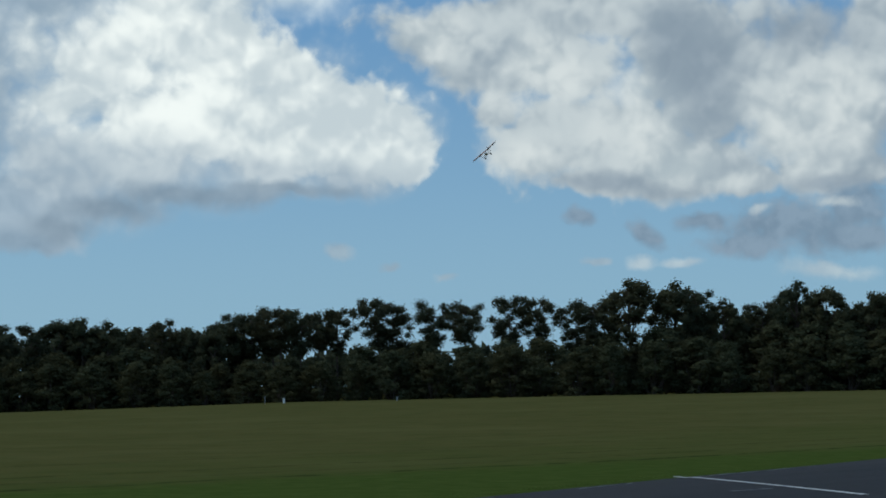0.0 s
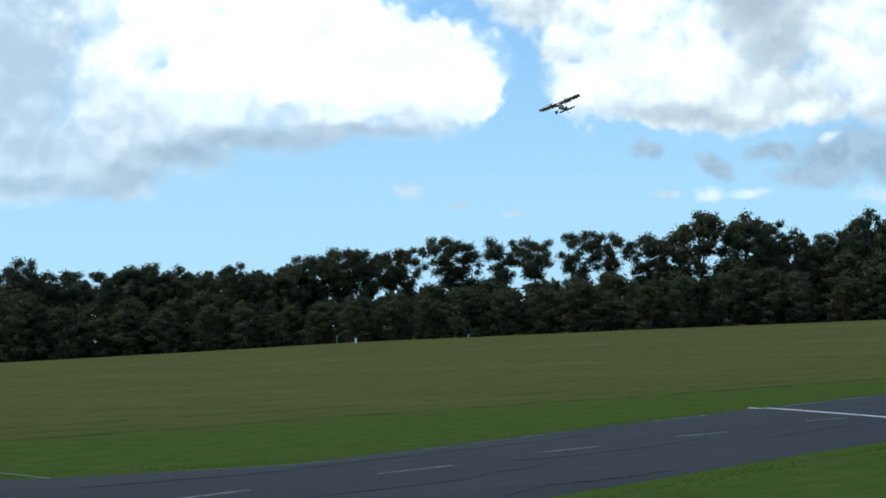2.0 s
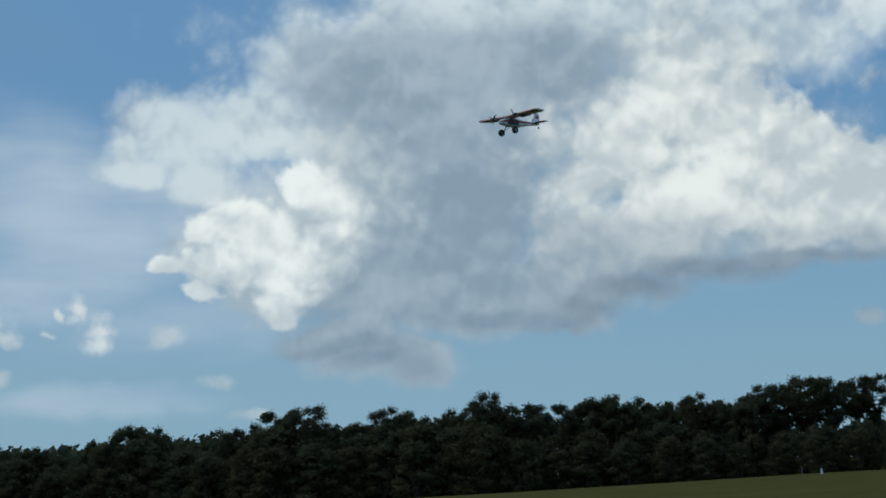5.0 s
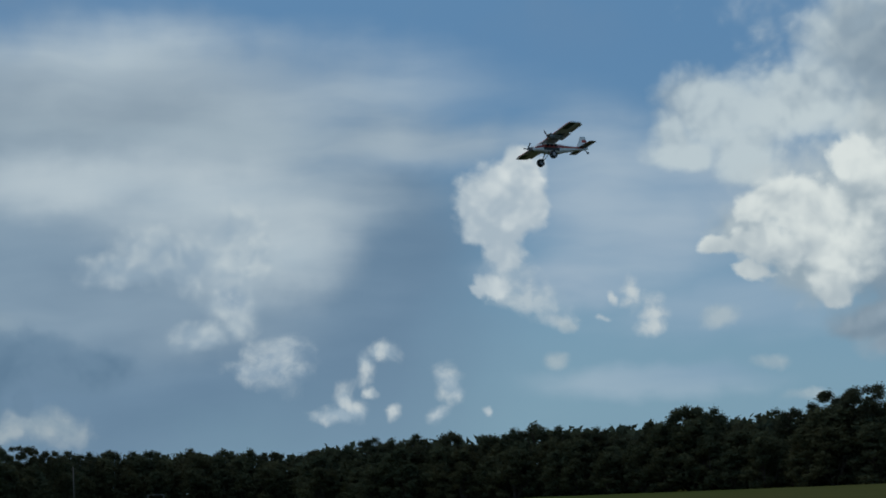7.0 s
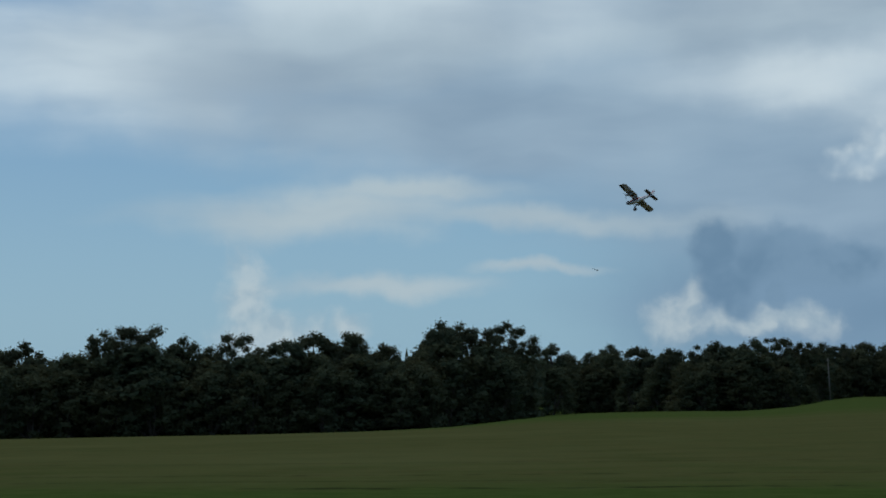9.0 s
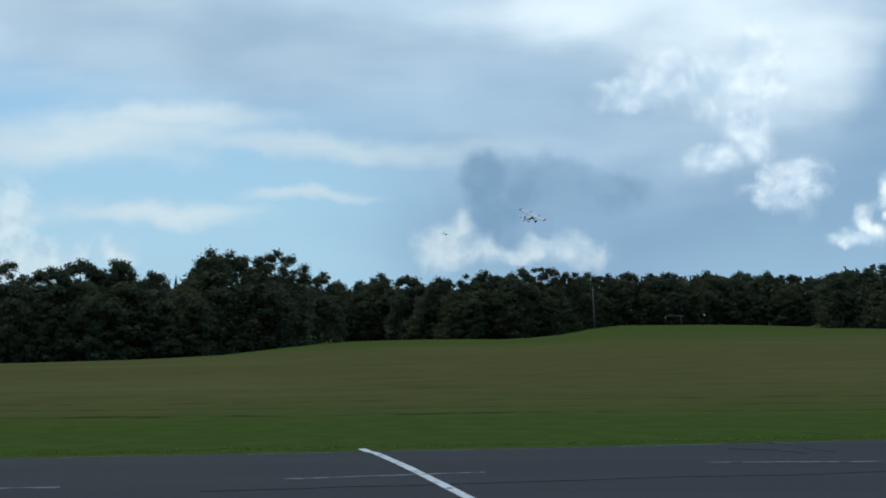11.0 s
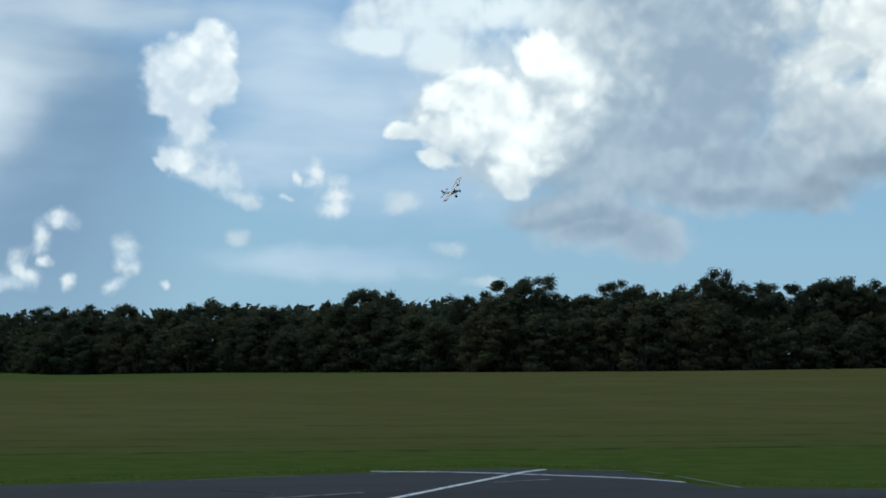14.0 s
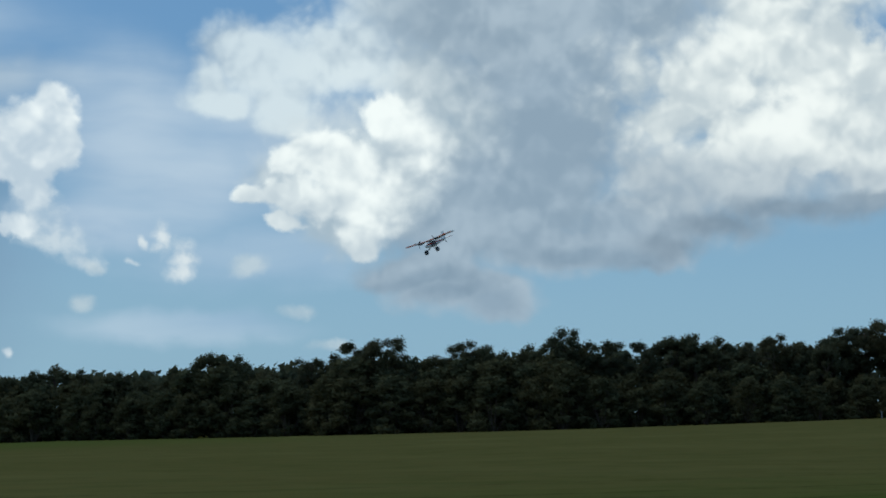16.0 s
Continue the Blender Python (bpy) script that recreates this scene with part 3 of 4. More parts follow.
def stripe(name, points, width, mat, parent):
    """A flat painted line, with a thickness of its own, along points on the runway."""
    verts, faces = [], []
    fine = []
    for a, b in zip(points, points[1:]):
        steps = max(2, int(math.dist(a, b) / (0.15 if name == "crack" else 0.6)))
        fine += [(a[0] + (b[0] - a[0]) * i / steps, a[1] + (b[1] - a[1]) * i / steps) for i in range(steps)]
    fine.append(points[-1])
    for i, (x, y) in enumerate(fine):
        a, b = fine[max(0, i - 1)], fine[min(len(fine) - 1, i + 1)]
        d = Vector((b[0] - a[0], b[1] - a[1])).normalized()
        if name == "crack":
            sway = 0.16 * noise.noise((x * 1.1, y * 1.1, 5)) + 0.05 * noise.noise((x * 5, y * 5, 9))
            x, y = x - d.y * sway, y + d.x * sway
        w = width / 2 * (1 + 0.12 * noise.noise((x * 2, y * 2, 1))) if name != "crack" else width / 7 * (1 + 0.9 * noise.noise((x * 2.5, y * 2.5, 1)))
        z = runway_top(x, y) + 0.006
        for s in (-1, 1):
            verts += [(x - d.y * w * s, y + d.x * w * s, z), (x - d.y * w * s, y + d.x * w * s, z - 0.012)]
    for i in range(len(fine) - 1):
        k = 4 * i
        faces += [(k, k + 2, k + 6, k + 4), (k, k + 4, k + 5, k + 1), (k + 2, k + 3, k + 7, k + 6)]
    return mesh_object(name, verts, faces, mat, parent)


ground()
RUNWAY = runway()


# ---- painted lines ----
def lines():
    for name, pts, width, mat in (
        ("painted_line", [(-18.08, 17.76), (-14.84, 15.34), (-12.07, 13.22), (-10.2, 11.8)], 0.115, LINE),
        ("painted_line", [(-9.1, 28.3), (-6.5, 28.0), (-3.7, 27.4)], 0.11, LINE),
        ("painted_line", [(-2.6, 18.4), (-0.1, 17.75), (2.1, 17.17)], 0.11, LINE),
        ("painted_line", [(-6.5, 30.0), (-6.6, 26.3), (-6.8, 20.2), (-7.5, 17.4), (-7.9, 14.2)], 0.11, LINE),
        ("painted_line", [(12.46, 41.7), (12.65, 36.5), (12.9, 31.0)], 0.13, LINE),
        ("faded_dash", [(-16.65, 10.73), (-16.14, 11.23)], 0.08, FADED),
        ("faded_dash", [(-14.8, 13.3), (-13.5, 15.25)], 0.08, FADED),
        ("faded_dash", [(-12.2, 17.75), (-10.43, 18.98)], 0.08, FADED),
        ("faded_dash", [(-8.66, 20.5), (-7.45, 22.8)], 0.08, FADED),
        ("faded_dash", [(-6.3, 25.6), (-5.7, 26.7)], 0.08, FADED),
        ("faded_dash", [(-1.32, 20.39), (0.14, 21.90)], 0.08, FADED),
        ("faded_dash", [(1.9, 23.8), (3.04, 24.8)], 0.08, FADED),
        ("faded_dash", [(4.63, 26.9), (5.82, 27.84)], 0.08, FADED),
        ("faded_dash", [(7.5, 29.7), (8.66, 30.5)], 0.08, FADED),
        ("faded_dash", [(11.0, 33.2), (12.1, 33.9)], 0.08, FADED),
        ("crack", [(-14.22, 21.37), (-14.18, 21.99), (-13.1, 21.06), (-11.79, 20.24)], 0.09, CRACK),
        ("crack", [(-9.39, 22.48), (-8.58, 22.2), (-8.11, 21.07), (-8.36, 20.18), (-6.91, 18.22)], 0.11, CRACK),
        ("crack", [(-8.87, 19.34), (-8.06, 18.57)], 0.09, CRACK),
        ("crack", [(-14.54, 24.0), (-13.63, 23.7)], 0.08, CRACK),
        ("crack", [(-13.30, 19.97), (-12.55, 20.03), (-11.97, 19.62)], 0.06, CRACK),
        ("crack", [(-14.44, 11.80), (-10.91, 16.26), (-9.10, 18.25)], 0.05, CRACK),
        ("crack", [(-1.31, 18.89), (0.96, 20.60), (2.60, 21.90), (4.20, 24.00)], 0.07, CRACK),
        ("crack", [(-2.06, 23.59), (0.54, 25.20), (3.40, 28.40), (6.50, 31.40)], 0.05, CRACK),
        ("crack", [(2.40, 18.90), (3.90, 20.90), (5.60, 22.30)], 0.06, CRACK),
        ("crack", [(4.00, 25.20), (6.40, 27.00), (8.00, 29.20)], 0.06, CRACK),
        ("crack", [(8.60, 28.20), (10.00, 29.60), (11.30, 31.60)], 0.07, CRACK),
    ):
        stripe(name, pts, width, mat, RUNWAY)
    # the worn pale line along the far edge, broken in places
    rng = random.Random(8)
    k = 2.2
    while k < 15.5:
        n = rng.uniform(0.25, 0.7)
        pts = [along(FAR_EDGE, k + n * i / 3) for i in range(4)]
        stripe("edge_line", [(x + 0.6 * 0.9, y - 0.8 * 0.9) for x, y in pts], rng.uniform(0.02, 0.045), EDGE_PAINT, RUNWAY)
        k += n + rng.uniform(0.05, 0.5)


lines()


# ---- trees ----
def leaves(rng, centres, radii, count, size, flat=1.0):
    """Leaf sprays: small blades strewn through round clumps, denser towards their skins."""
    c = np.array(centres)
    r = np.array(radii)
    pick = rng.choice(len(c), count, p=r ** 2 / (r ** 2).sum())
    d = rng.normal(size=(count, 3))
    d /= np.linalg.norm(d, axis=1)[:, None]
    p = c[pick] + d * (r[pick] * np.minimum(1.35, np.abs(rng.normal(0.62, 0.30, count))))[:, None] * np.array((1, 1, flat))
    # the sprays lie roughly along the clump's skin and share its roundness
    face = d + 0.75 * rng.normal(size=(count, 3))
    face /= np.linalg.norm(face, axis=1)[:, None]
    u = np.cross(face, rng.normal(size=(count, 3)))
    u /= np.linalg.norm(u, axis=1)[:, None]
    v = np.cross(face, u)
    s = size * rng.uniform(0.6, 1.4, count)[:, None]
    blade = np.stack([p + u * s, p - u * s * 0.6 + v * s * 0.65, p - u * s * 0.6 - v * s * 0.65], 1)
    around = 0.9 * d + 0.25 * face
    around /= np.linalg.norm(around, axis=1)[:, None]
    return blade.reshape(-1, 3), np.arange(3 * count).reshape(-1, 3), np.repeat(around, 3, axis=0)


def foliage(name, q, f, normals, material, parent=None):
    ob = mesh_object(name, q, f, material, parent, smooth=True)
    ob.data.normals_split_custom_set_from_vertices([tuple(v) for v in normals.tolist()])
    return ob


def limb(verts, faces, a, b, ra, rb, sides=6):
    a, b = np.array(a, float), np.array(b, float)
    d = (b - a) / np.linalg.norm(b - a)
    u = np.cross(d, (0.3, 0.9, 0.1))
    u /= np.linalg.norm(u)
    v = np.cross(d, u)
    k = len(verts)
    for p, r in ((a, ra), (b, rb)):
        for i in range(sides):
            t = 2 * math.pi * i / sides
            verts.append(p + r * (u * math.cos(t) + v * math.sin(t)))
    for i in range(sides):
        j = (i + 1) % sides
        faces.append((k + i, k + j, k + sides + j, k + sides + i))


def tree(kind, seed):
    """A tree 15 m high: a tapered trunk with limbs, and a crown of many leaf sprays in uneven clumps."""
    rng = np.random.default_rng(seed)
    verts, faces, centres, radii = [], [], [], []
    lean = rng.uniform(-0.5, 0.5, 2)
    spine = [np.array((lean[0] * k * k + 0.12 * math.sin(5 * k + seed), lean[1] * k * k, 14.0 * k)) for k in np.linspace(0, 1, 8)]
    base = {"pine": 0.24, "oak": 0.34, "shrub": 0.12}[kind]
    if kind != "shrub":
        for i in range(7):
            limb(verts, faces, spine[i], spine[i + 1], base * (1 - i / 7.6), base * (1 - (i + 1) / 7.6), 8)
    if kind == "pine":
        low, n, leaf = rng.uniform(0.50, 0.62), 22, LEAF_PINE
        for i in range(n):
            k = low + (1 - low) * (i + 0.5) / n
            root = np.array((lean[0] * k * k, lean[1] * k * k, 14.0 * k))
            reach = (2.6 * math.sin(math.pi * min(1, 0.25 + 0.75 * (1 - k) / (1 - low))) + 0.5) * rng.uniform(0.45, 1.15)
            t = 2.4 * i + rng.uniform(-0.5, 0.5)
            tip = root + np.array((math.cos(t) * reach, math.sin(t) * reach, rng.uniform(0.1, 0.9)))
            limb(verts, faces, root, tip, 0.07, 0.03, 5)
            centres.append(tip), radii.append(rng.uniform(0.75, 1.3))
            if rng.random() < 0.5:
                centres.append((root + tip) / 2 + (0, 0, 0.3)), radii.append(0.9)
        # a few low dead or thin branches
        for i in range(4):
            k = rng.uniform(0.3, low)
            t = rng.uniform(0, 6.3)
            root = np.array((lean[0] * k * k, lean[1] * k * k, 14.0 * k))
            limb(verts, faces, root, root + np.array((math.cos(t) * 1.4, math.sin(t) * 1.4, 0.3)), 0.05, 0.02, 5)
        count, size, flat = 8000, 0.17, 0.8
    elif kind == "oak":
        n, leaf = 54, LEAF_OAK
        for i in range(n):
            k = 0.2 + 0.78 * rng.random() ** 0.75
            t = 2.4 * i + rng.uniform(-0.6, 0.6)
            span = 4.0 * math.sqrt(max(0.04, 1 - ((k - 0.48) / 0.54) ** 2)) * rng.uniform(0.45, 1.0)
            root = np.array((0, 0, 14.0 * max(0.12, k - 0.2)))
            tip = np.array((math.cos(t) * span, math.sin(t) * span, 14.0 * k))
            if i % 3 == 0:
                limb(verts, faces, root, tip, 0.11, 0.03, 5)
            centres.append(tip), radii.append(rng.uniform(0.6, 1.25))
        centres.append(np.array((0, 0, 14.0))), radii.append(1.0)
        count, size, flat = 9500, 0.21, 0.9
    else:
        n, leaf = 30, LEAF_SHRUB
        for i in range(n):
            k = (i + 0.5) / n
            t = 2.4 * i + rng.uniform(-0.6, 0.6)
            span = 3.8 * math.sqrt(max(0.04, 1 - k ** 1.7)) * rng.uniform(0.4, 1.0)
            tip = np.array((math.cos(t) * span, math.sin(t) * span, 0.5 + 13.3 * k))
            if i % 3 == 0:
                limb(verts, faces, (0.2 * math.cos(t), 0.2 * math.sin(t), -0.3), tip, 0.12, 0.03, 5)
            centres.append(tip), radii.append(rng.uniform(1.0, 1.7))
        count, size, flat = 5200, 0.26, 0.95
    thing = empty({"pine": "pine_tree", "oak": "broadleaf_tree", "shrub": "edge_tree"}[kind])
    mesh_object("trunk", verts, faces, BARK, thing, smooth=True)
    q, f, around = leaves(rng, centres, radii, count, size, flat)
    foliage("crown", q, f, around, leaf, thing)
    thing["tall"] = float(np.percentile(q[:, 2], 99.6))
    thing.matrix_world = Matrix.Translation((0, 0, -400))
    return thing


KINDS = {k: [tree(k, 11 * i + s) for i in range(5)] for k, s in (("pine", 1), ("oak", 2), ("shrub", 3))}
WORDS = {
    "pine": ("tall dark pine with tufted crown at the wood's edge", "tree", "trees of the wood's edge"),
    "oak": ("dark green broadleaf tree with rounded uneven crown", "tree", "trees of the wood's edge"),
    "shrub": ("dense dark leafy tree branched down to the field's grass", "tree", "leafy trees along the field"),
}
for kind, prototypes in KINDS.items():
    for thing in prototypes:
        tagged(thing, *WORDS[kind])
used = collections.Counter()


def plant(kind, azimuth, distance, top, breadth=1.0):
    """Sets a tree at that azimuth so that its top reaches the height top above the horizon (degrees)."""
    foot = spot(azimuth, distance, 0.1)
    tall = EYE.z + distance * math.tan(radians(top)) - foot.z
    row = KINDS[kind]
    i = used[kind]
    k = tall / row[i % len(row)]["tall"]
    used[kind] += 1
    m = Matrix.Translation(foot) @ pose(0, 0, 0, 0, 0, 67 * i) @ Matrix.Diagonal((k * breadth, k * breadth, k, 1))
    if i < len(row):
        row[i].matrix_basis = m
    else:
        source = row[i % len(row)]
        copy_thing(source, m @ Matrix.Diagonal((*[1 / s for s in source.scale], 1)))


def wood():
    rng = random.Random(5)
    # tall trees that make the skyline: azimuth, height of the top in degrees
    pines_right = ((0.74, 2.66), (2.70, 3.19), (3.66, 3.38), (4.49, 3.25), (5.13, 3.19), (5.71, 3.34), (7.09, 3.66), (7.57, 3.49), (8.82, 3.54), (9.90, 3.46), (11.35, 3.66), (12.33, 3.61), (13.54, 3.40), (14.05, 3.49), (17.40, 3.74), (19.48, 3.29), (26.20, 3.80))
    oaks_right = ((1.97, 2.90), (15.30, 4.09), (16.75, 3.97), (18.29, 3.39), (20.65, 3.91), (21.58, 3.70), (23.00, 3.50), (24.60, 3.90), (28.00, 3.60), (30.50, 3.70))
    pines_middle = ((-28.42, 1.96), (-20.94, 2.05), (-14.89, 2.47), (-13.57, 2.95), (-12.63, 3.11), (-9.96, 2.98), (-6.54, 3.35), (-5.33, 2.92), (-4.09, 2.85), (-0.59, 2.81), (0.04, 3.01), (3.01, 3.18), (3.88, 3.37))
    oaks_middle = ((-30.64, 1.44), (-30.14, 1.62), (-29.20, 1.72), (-27.72, 1.87), (-26.92, 2.00), (-25.79, 2.05), (-24.49, 1.91), (-23.75, 2.09), (-23.07, 2.24), (-22.28, 2.13), (-21.83, 1.95), (-21.45, 1.96), (-21.06, 2.03), (-20.42, 1.81), (-19.31, 2.17), (-18.16, 2.63), (-17.75, 2.57), (-17.25, 2.53), (-16.44, 2.05), (-11.59, 2.41), (-10.87, 2.49), (-9.14, 2.79), (-8.60, 2.59), (-7.77, 2.77), (-7.02, 3.00), (-3.22, 2.99), (-2.44, 3.05), (-1.66, 2.93), (0.87, 2.70), (0.96, 2.66), (1.73, 2.61), (1.98, 2.78))
    oaks_far = ((-41.38, 1.88), (-40.21, 1.92), (-38.07, 1.77), (-36.76, 1.76), (-35.45, 1.73), (-34.20, 1.75), (-32.30, 1.67), (-44.82, 1.84), (-43.96, 1.76), (-42.90, 1.69), (-36.04, 1.70), (-33.16, 1.70))
    pines_far = ((-39.37, 1.98), (-38.84, 1.80), (-37.57, 1.72), (-41.75, 1.83), (-31.59, 1.60))
    oaks_left = ((-56.27, 1.85), (-55.40, 2.09), (-52.24, 1.93), (-50.34, 2.58), (-49.70, 2.50), (-46.71, 1.86), (-54.45, 2.31), (-53.39, 2.30), (-58.70, 2.20), (-61.20, 2.40), (-63.70, 2.10), (-66.20, 2.50), (-69.20, 2.20), (-72.20, 2.40), (-75.20, 2.30))
    pines_left = ((-56.99, 2.33), (-49.05, 2.40), (-48.30, 2.55), (-47.65, 2.11), (-60.20, 2.60), (-67.60, 2.60))
    for kind, rows, slim in (("pine", pines_right, 1.0), ("oak", oaks_right, 1.05), ("pine", pines_middle, 1.0), ("oak", oaks_middle, 1.1), ("oak", oaks_far, 1.15), ("pine", pines_far, 1.0), ("oak", oaks_left, 1.05), ("pine", pines_left, 1.0)):
        for az, top in rows:
            _, d = edge_at(az)
            lift = 1.03 if az < -45 else 1.0
            plant(kind, az, float(d) + rng.uniform(9, 16), top * lift - 0.02, slim * rng.uniform(0.9, 1.1))
    # leafy trees in front, down to the grass
    cols = np.array(sorted(pines_right + oaks_right + pines_middle + oaks_middle + oaks_far + pines_far + oaks_left + pines_left)).T
    # more crowns between them, a little lower
    az = -79.0
    while az < 33:
        el, d = edge_at(az)
        top = float(np.interp(az, cols[0], cols[1]))
        if np.abs(cols[0] - az).min() > 0.35:
            plant("oak", az, float(d) + rng.uniform(15, 21), float(el) + (top - float(el)) * (rng.uniform(0.52, 0.62) if 2.5 < az < 16 else rng.uniform(0.84, 0.93)), rng.uniform(0.95, 1.2))
        az += rng.uniform(0.8, 1.3) * 270 / float(d)
    az = -80.0
    while az < 34:
        el, d = edge_at(az)
        top = float(np.interp(az, cols[0], cols[1]))
        low = 0.58 if 2 < az < 17 else 0.68 if az > -6 else 0.84
        for row in (0, 1):
            reach = float(el) + (top - float(el)) * rng.uniform(low - 0.14, low + 0.05) * (0.8 if row == 0 else 1.0)
            plant("shrub", az + rng.uniform(-0.3, 0.3), float(d) + 2.5 + 5 * row + rng.uniform(-1, 1), reach, rng.uniform(1.6, 2.2))
        az += 1.2 * 260 / float(d)


wood()


def far_wood():
    """Leaves of the deep wood behind the edge, too many to count."""
    rng = np.random.default_rng(9)
    centres, radii = [], []
    for az in np.arange(-82, 36, 0.42):
        el, d = edge_at(az)
        for back in (20, 27, 36):
            p = spot(az + rng.uniform(-0.3, 0.3), float(d) + back)
            for z in np.arange(0.8, 6.5 if 2 < az < 17 else 9.5 if az > -6 else 10.5, 2.1):
                centres.append((p.x, p.y, p.z + z)), radii.append(rng.uniform(1.4, 2.0))
    q, f, around = leaves(rng, centres, radii, 90000, 0.95)
    ob = foliage("far_wood", q, f, around, LEAF_OAK)
    tagged(ob, "deep dark woodland undergrowth behind the trees", "woodland", kind="stuff")


far_wood()


def tufts():
    """Blades of uncut grass along both edges of the runway and on the near verge."""
    rng = np.random.default_rng(3)
    spots = []
    for line, side, deep in ((FAR_EDGE, 1, 0.35), (NEAR_EDGE, -1, 0.35)):
        for k in np.linspace(2, len(line) - 3, 3600):
            x, y = along(line, k)
            off = side * abs(rng.normal(0.0, deep)) + side * 0.02
            spots.append((x - 0.603 * off + rng.normal(0, 0.06), y + 0.797 * off + rng.normal(0, 0.06), rng.uniform(0.006, 0.016)))
    for _ in range(900):
        k = rng.uniform(12, 16)
        x, y = along(NEAR_EDGE, k)
        off = -0.1 - 7 * rng.random()
        spots.append((x - 0.603 * off, y + 0.797 * off, rng.uniform(0.005, 0.012)))
    verts, faces = [], []
    for x, y, h in spots:
        t = rng.uniform(0, 6.3)
        w, bend = 0.014 + 0.01 * rng.random(), rng.uniform(0.05, 0.11)
        z = ground_height(x, y)
        k = len(verts)
        # bent over, so that the upper side shows
        verts += [(x + w * math.sin(t), y - w * math.cos(t), z), (x + bend * math.cos(t), y + bend * math.sin(t), z + h), (x - w * math.sin(t), y + w * math.cos(t), z)]
        faces.append((k, k + 1, k + 2))
    ob = foliage("grass_blades", verts, faces, np.tile((0.0, 0.0, 1.0), (len(verts), 1)), BLADE)
    tagged(ob, "short green grass blades along the asphalt's edges", "grass", kind="stuff")


BLADE = leaf_material("grass_blade", (0.075, 0.130, 0.026), (0.115, 0.180, 0.042))
tufts()


# ---- small things in the field ----
WHITE = plain("white_paint", (0.86, 0.86, 0.85), 0.4)
WOODEN = plain("weathered_wood", (0.20, 0.17, 0.14), 0.85)
TYRE = plain("black_rubber", (0.02, 0.02, 0.02), 0.8)
GLASS = plain("dark_glass", (0.02, 0.025, 0.03), 0.08)
PIPE = plain("weathered_pipe", (0.20, 0.19, 0.19), 0.7)
STEEL = plain("grey_metal", (0.35, 0.35, 0.36), 0.35, 0.9)


def utility_pole():
    at = spot(-37.87, 411)
    p = empty("utility_pole", Matrix.Translation(at))
    tagged(p, "tall grey wooden utility pole at the wood's edge", "pole")
    bm = bmesh.new()
    rod(bm, (0, 0, -0.3), (-0.35, 0, 9.6), 0.16, 0.11, 10)
    part("shaft", bm, WOODEN, p, smooth=True)
    bm = bmesh.new()
    box(bm, (1.5, 0.1, 0.12), (-0.32, 0.05, 9.1), bevel=0.015)
    part("crossarm", bm, WOODEN, p)


def goal_frame():
    at = spot(-35.32, 420)
    g = empty("pipe_frame", Matrix.Translation(at) @ pose(0, 0, 0, 0, 0, 36))
    tagged(g, "pale metal pipe frame standing at the field's far edge", "frame")
    for name, a, b in (("post", (-1.85, 0, -0.1), (-1.85, 0, 2.3)), ("post", (1.85, 0, -0.1), (1.85, 0, 2.3)), ("top_bar", (-1.9, 0, 2.3), (1.9, 0, 2.3)), ("back_stay", (-1.85, 0, 2.3), (-1.85, 1.1, 0)), ("back_stay", (1.85, 0, 2.3), (1.85, 1.1, 0))):
        bm = bmesh.new()
        rod(bm, a, b, 0.06)
        part(name, bm, PIPE, g, smooth=True)


def marker_post(azimuth, distance, tall, thick, label, mat):
    at = spot(azimuth, distance)
    p = empty("marker_post", Matrix.Translation(at))
    tagged(p, label, "post")
    bm = bmesh.new()
    box(bm, (thick, thick, tall + 0.2), (0, 0, tall / 2 - 0.1), bevel=thick * 0.12)
    part("shaft", bm, mat, p)
    bm = bmesh.new()
    box(bm, (thick * 1.25, thick * 1.25, 0.05), (0, 0, tall + 0.025), bevel=0.01)
    part("cap", bm, mat, p)


def wheel(name, parent, at, radius, width, rim_share=0.6, axis="X"):
    """A tyre with a rounded tread and, in it, a rim."""
    turn = (0, 90, 0) if axis == "X" else (90, 0, 0)
    w = empty(name)
    w.parent = parent
    w.location = at
    bm = bmesh.new()
    profile = [(radius * rim_share, -0.42), (radius * 0.9, -0.5), (radius * 0.985, -0.3), (radius, 0), (radius * 0.985, 0.3), (radius * 0.9, 0.5), (radius * rim_share, 0.42)]
    rings = []
    for i in range(24):
        t = 2 * math.pi * i / 24
        rings.append([bm.verts.new(pose(0, 0, 0, *turn) @ Vector((r * math.cos(t), r * math.sin(t), w2 * width))) for r, w2 in profile])
    for i in range(24):
        a, b = rings[i], rings[(i + 1) % 24]
        for j in range(len(profile)):
            k = (j + 1) % len(profile)
            bm.faces.new((a[j], b[j], b[k], a[k]))
    part("tyre", bm, TYRE, w, smooth=True)
    bm = bmesh.new()
    bmesh.ops.create_cone(bm, cap_ends=True, segments=16, radius1=radius * rim_share, radius2=radius * rim_share, depth=width * 0.8, matrix=pose(0, 0, 0, *turn))
    bmesh.ops.create_cone(bm, cap_ends=True, segments=10, radius1=radius * 0.2, radius2=radius * 0.16, depth=width * 1.02, matrix=pose(0, 0, 0, *turn))
    part("rim", bm, STEEL, w, smooth=False)
    return w


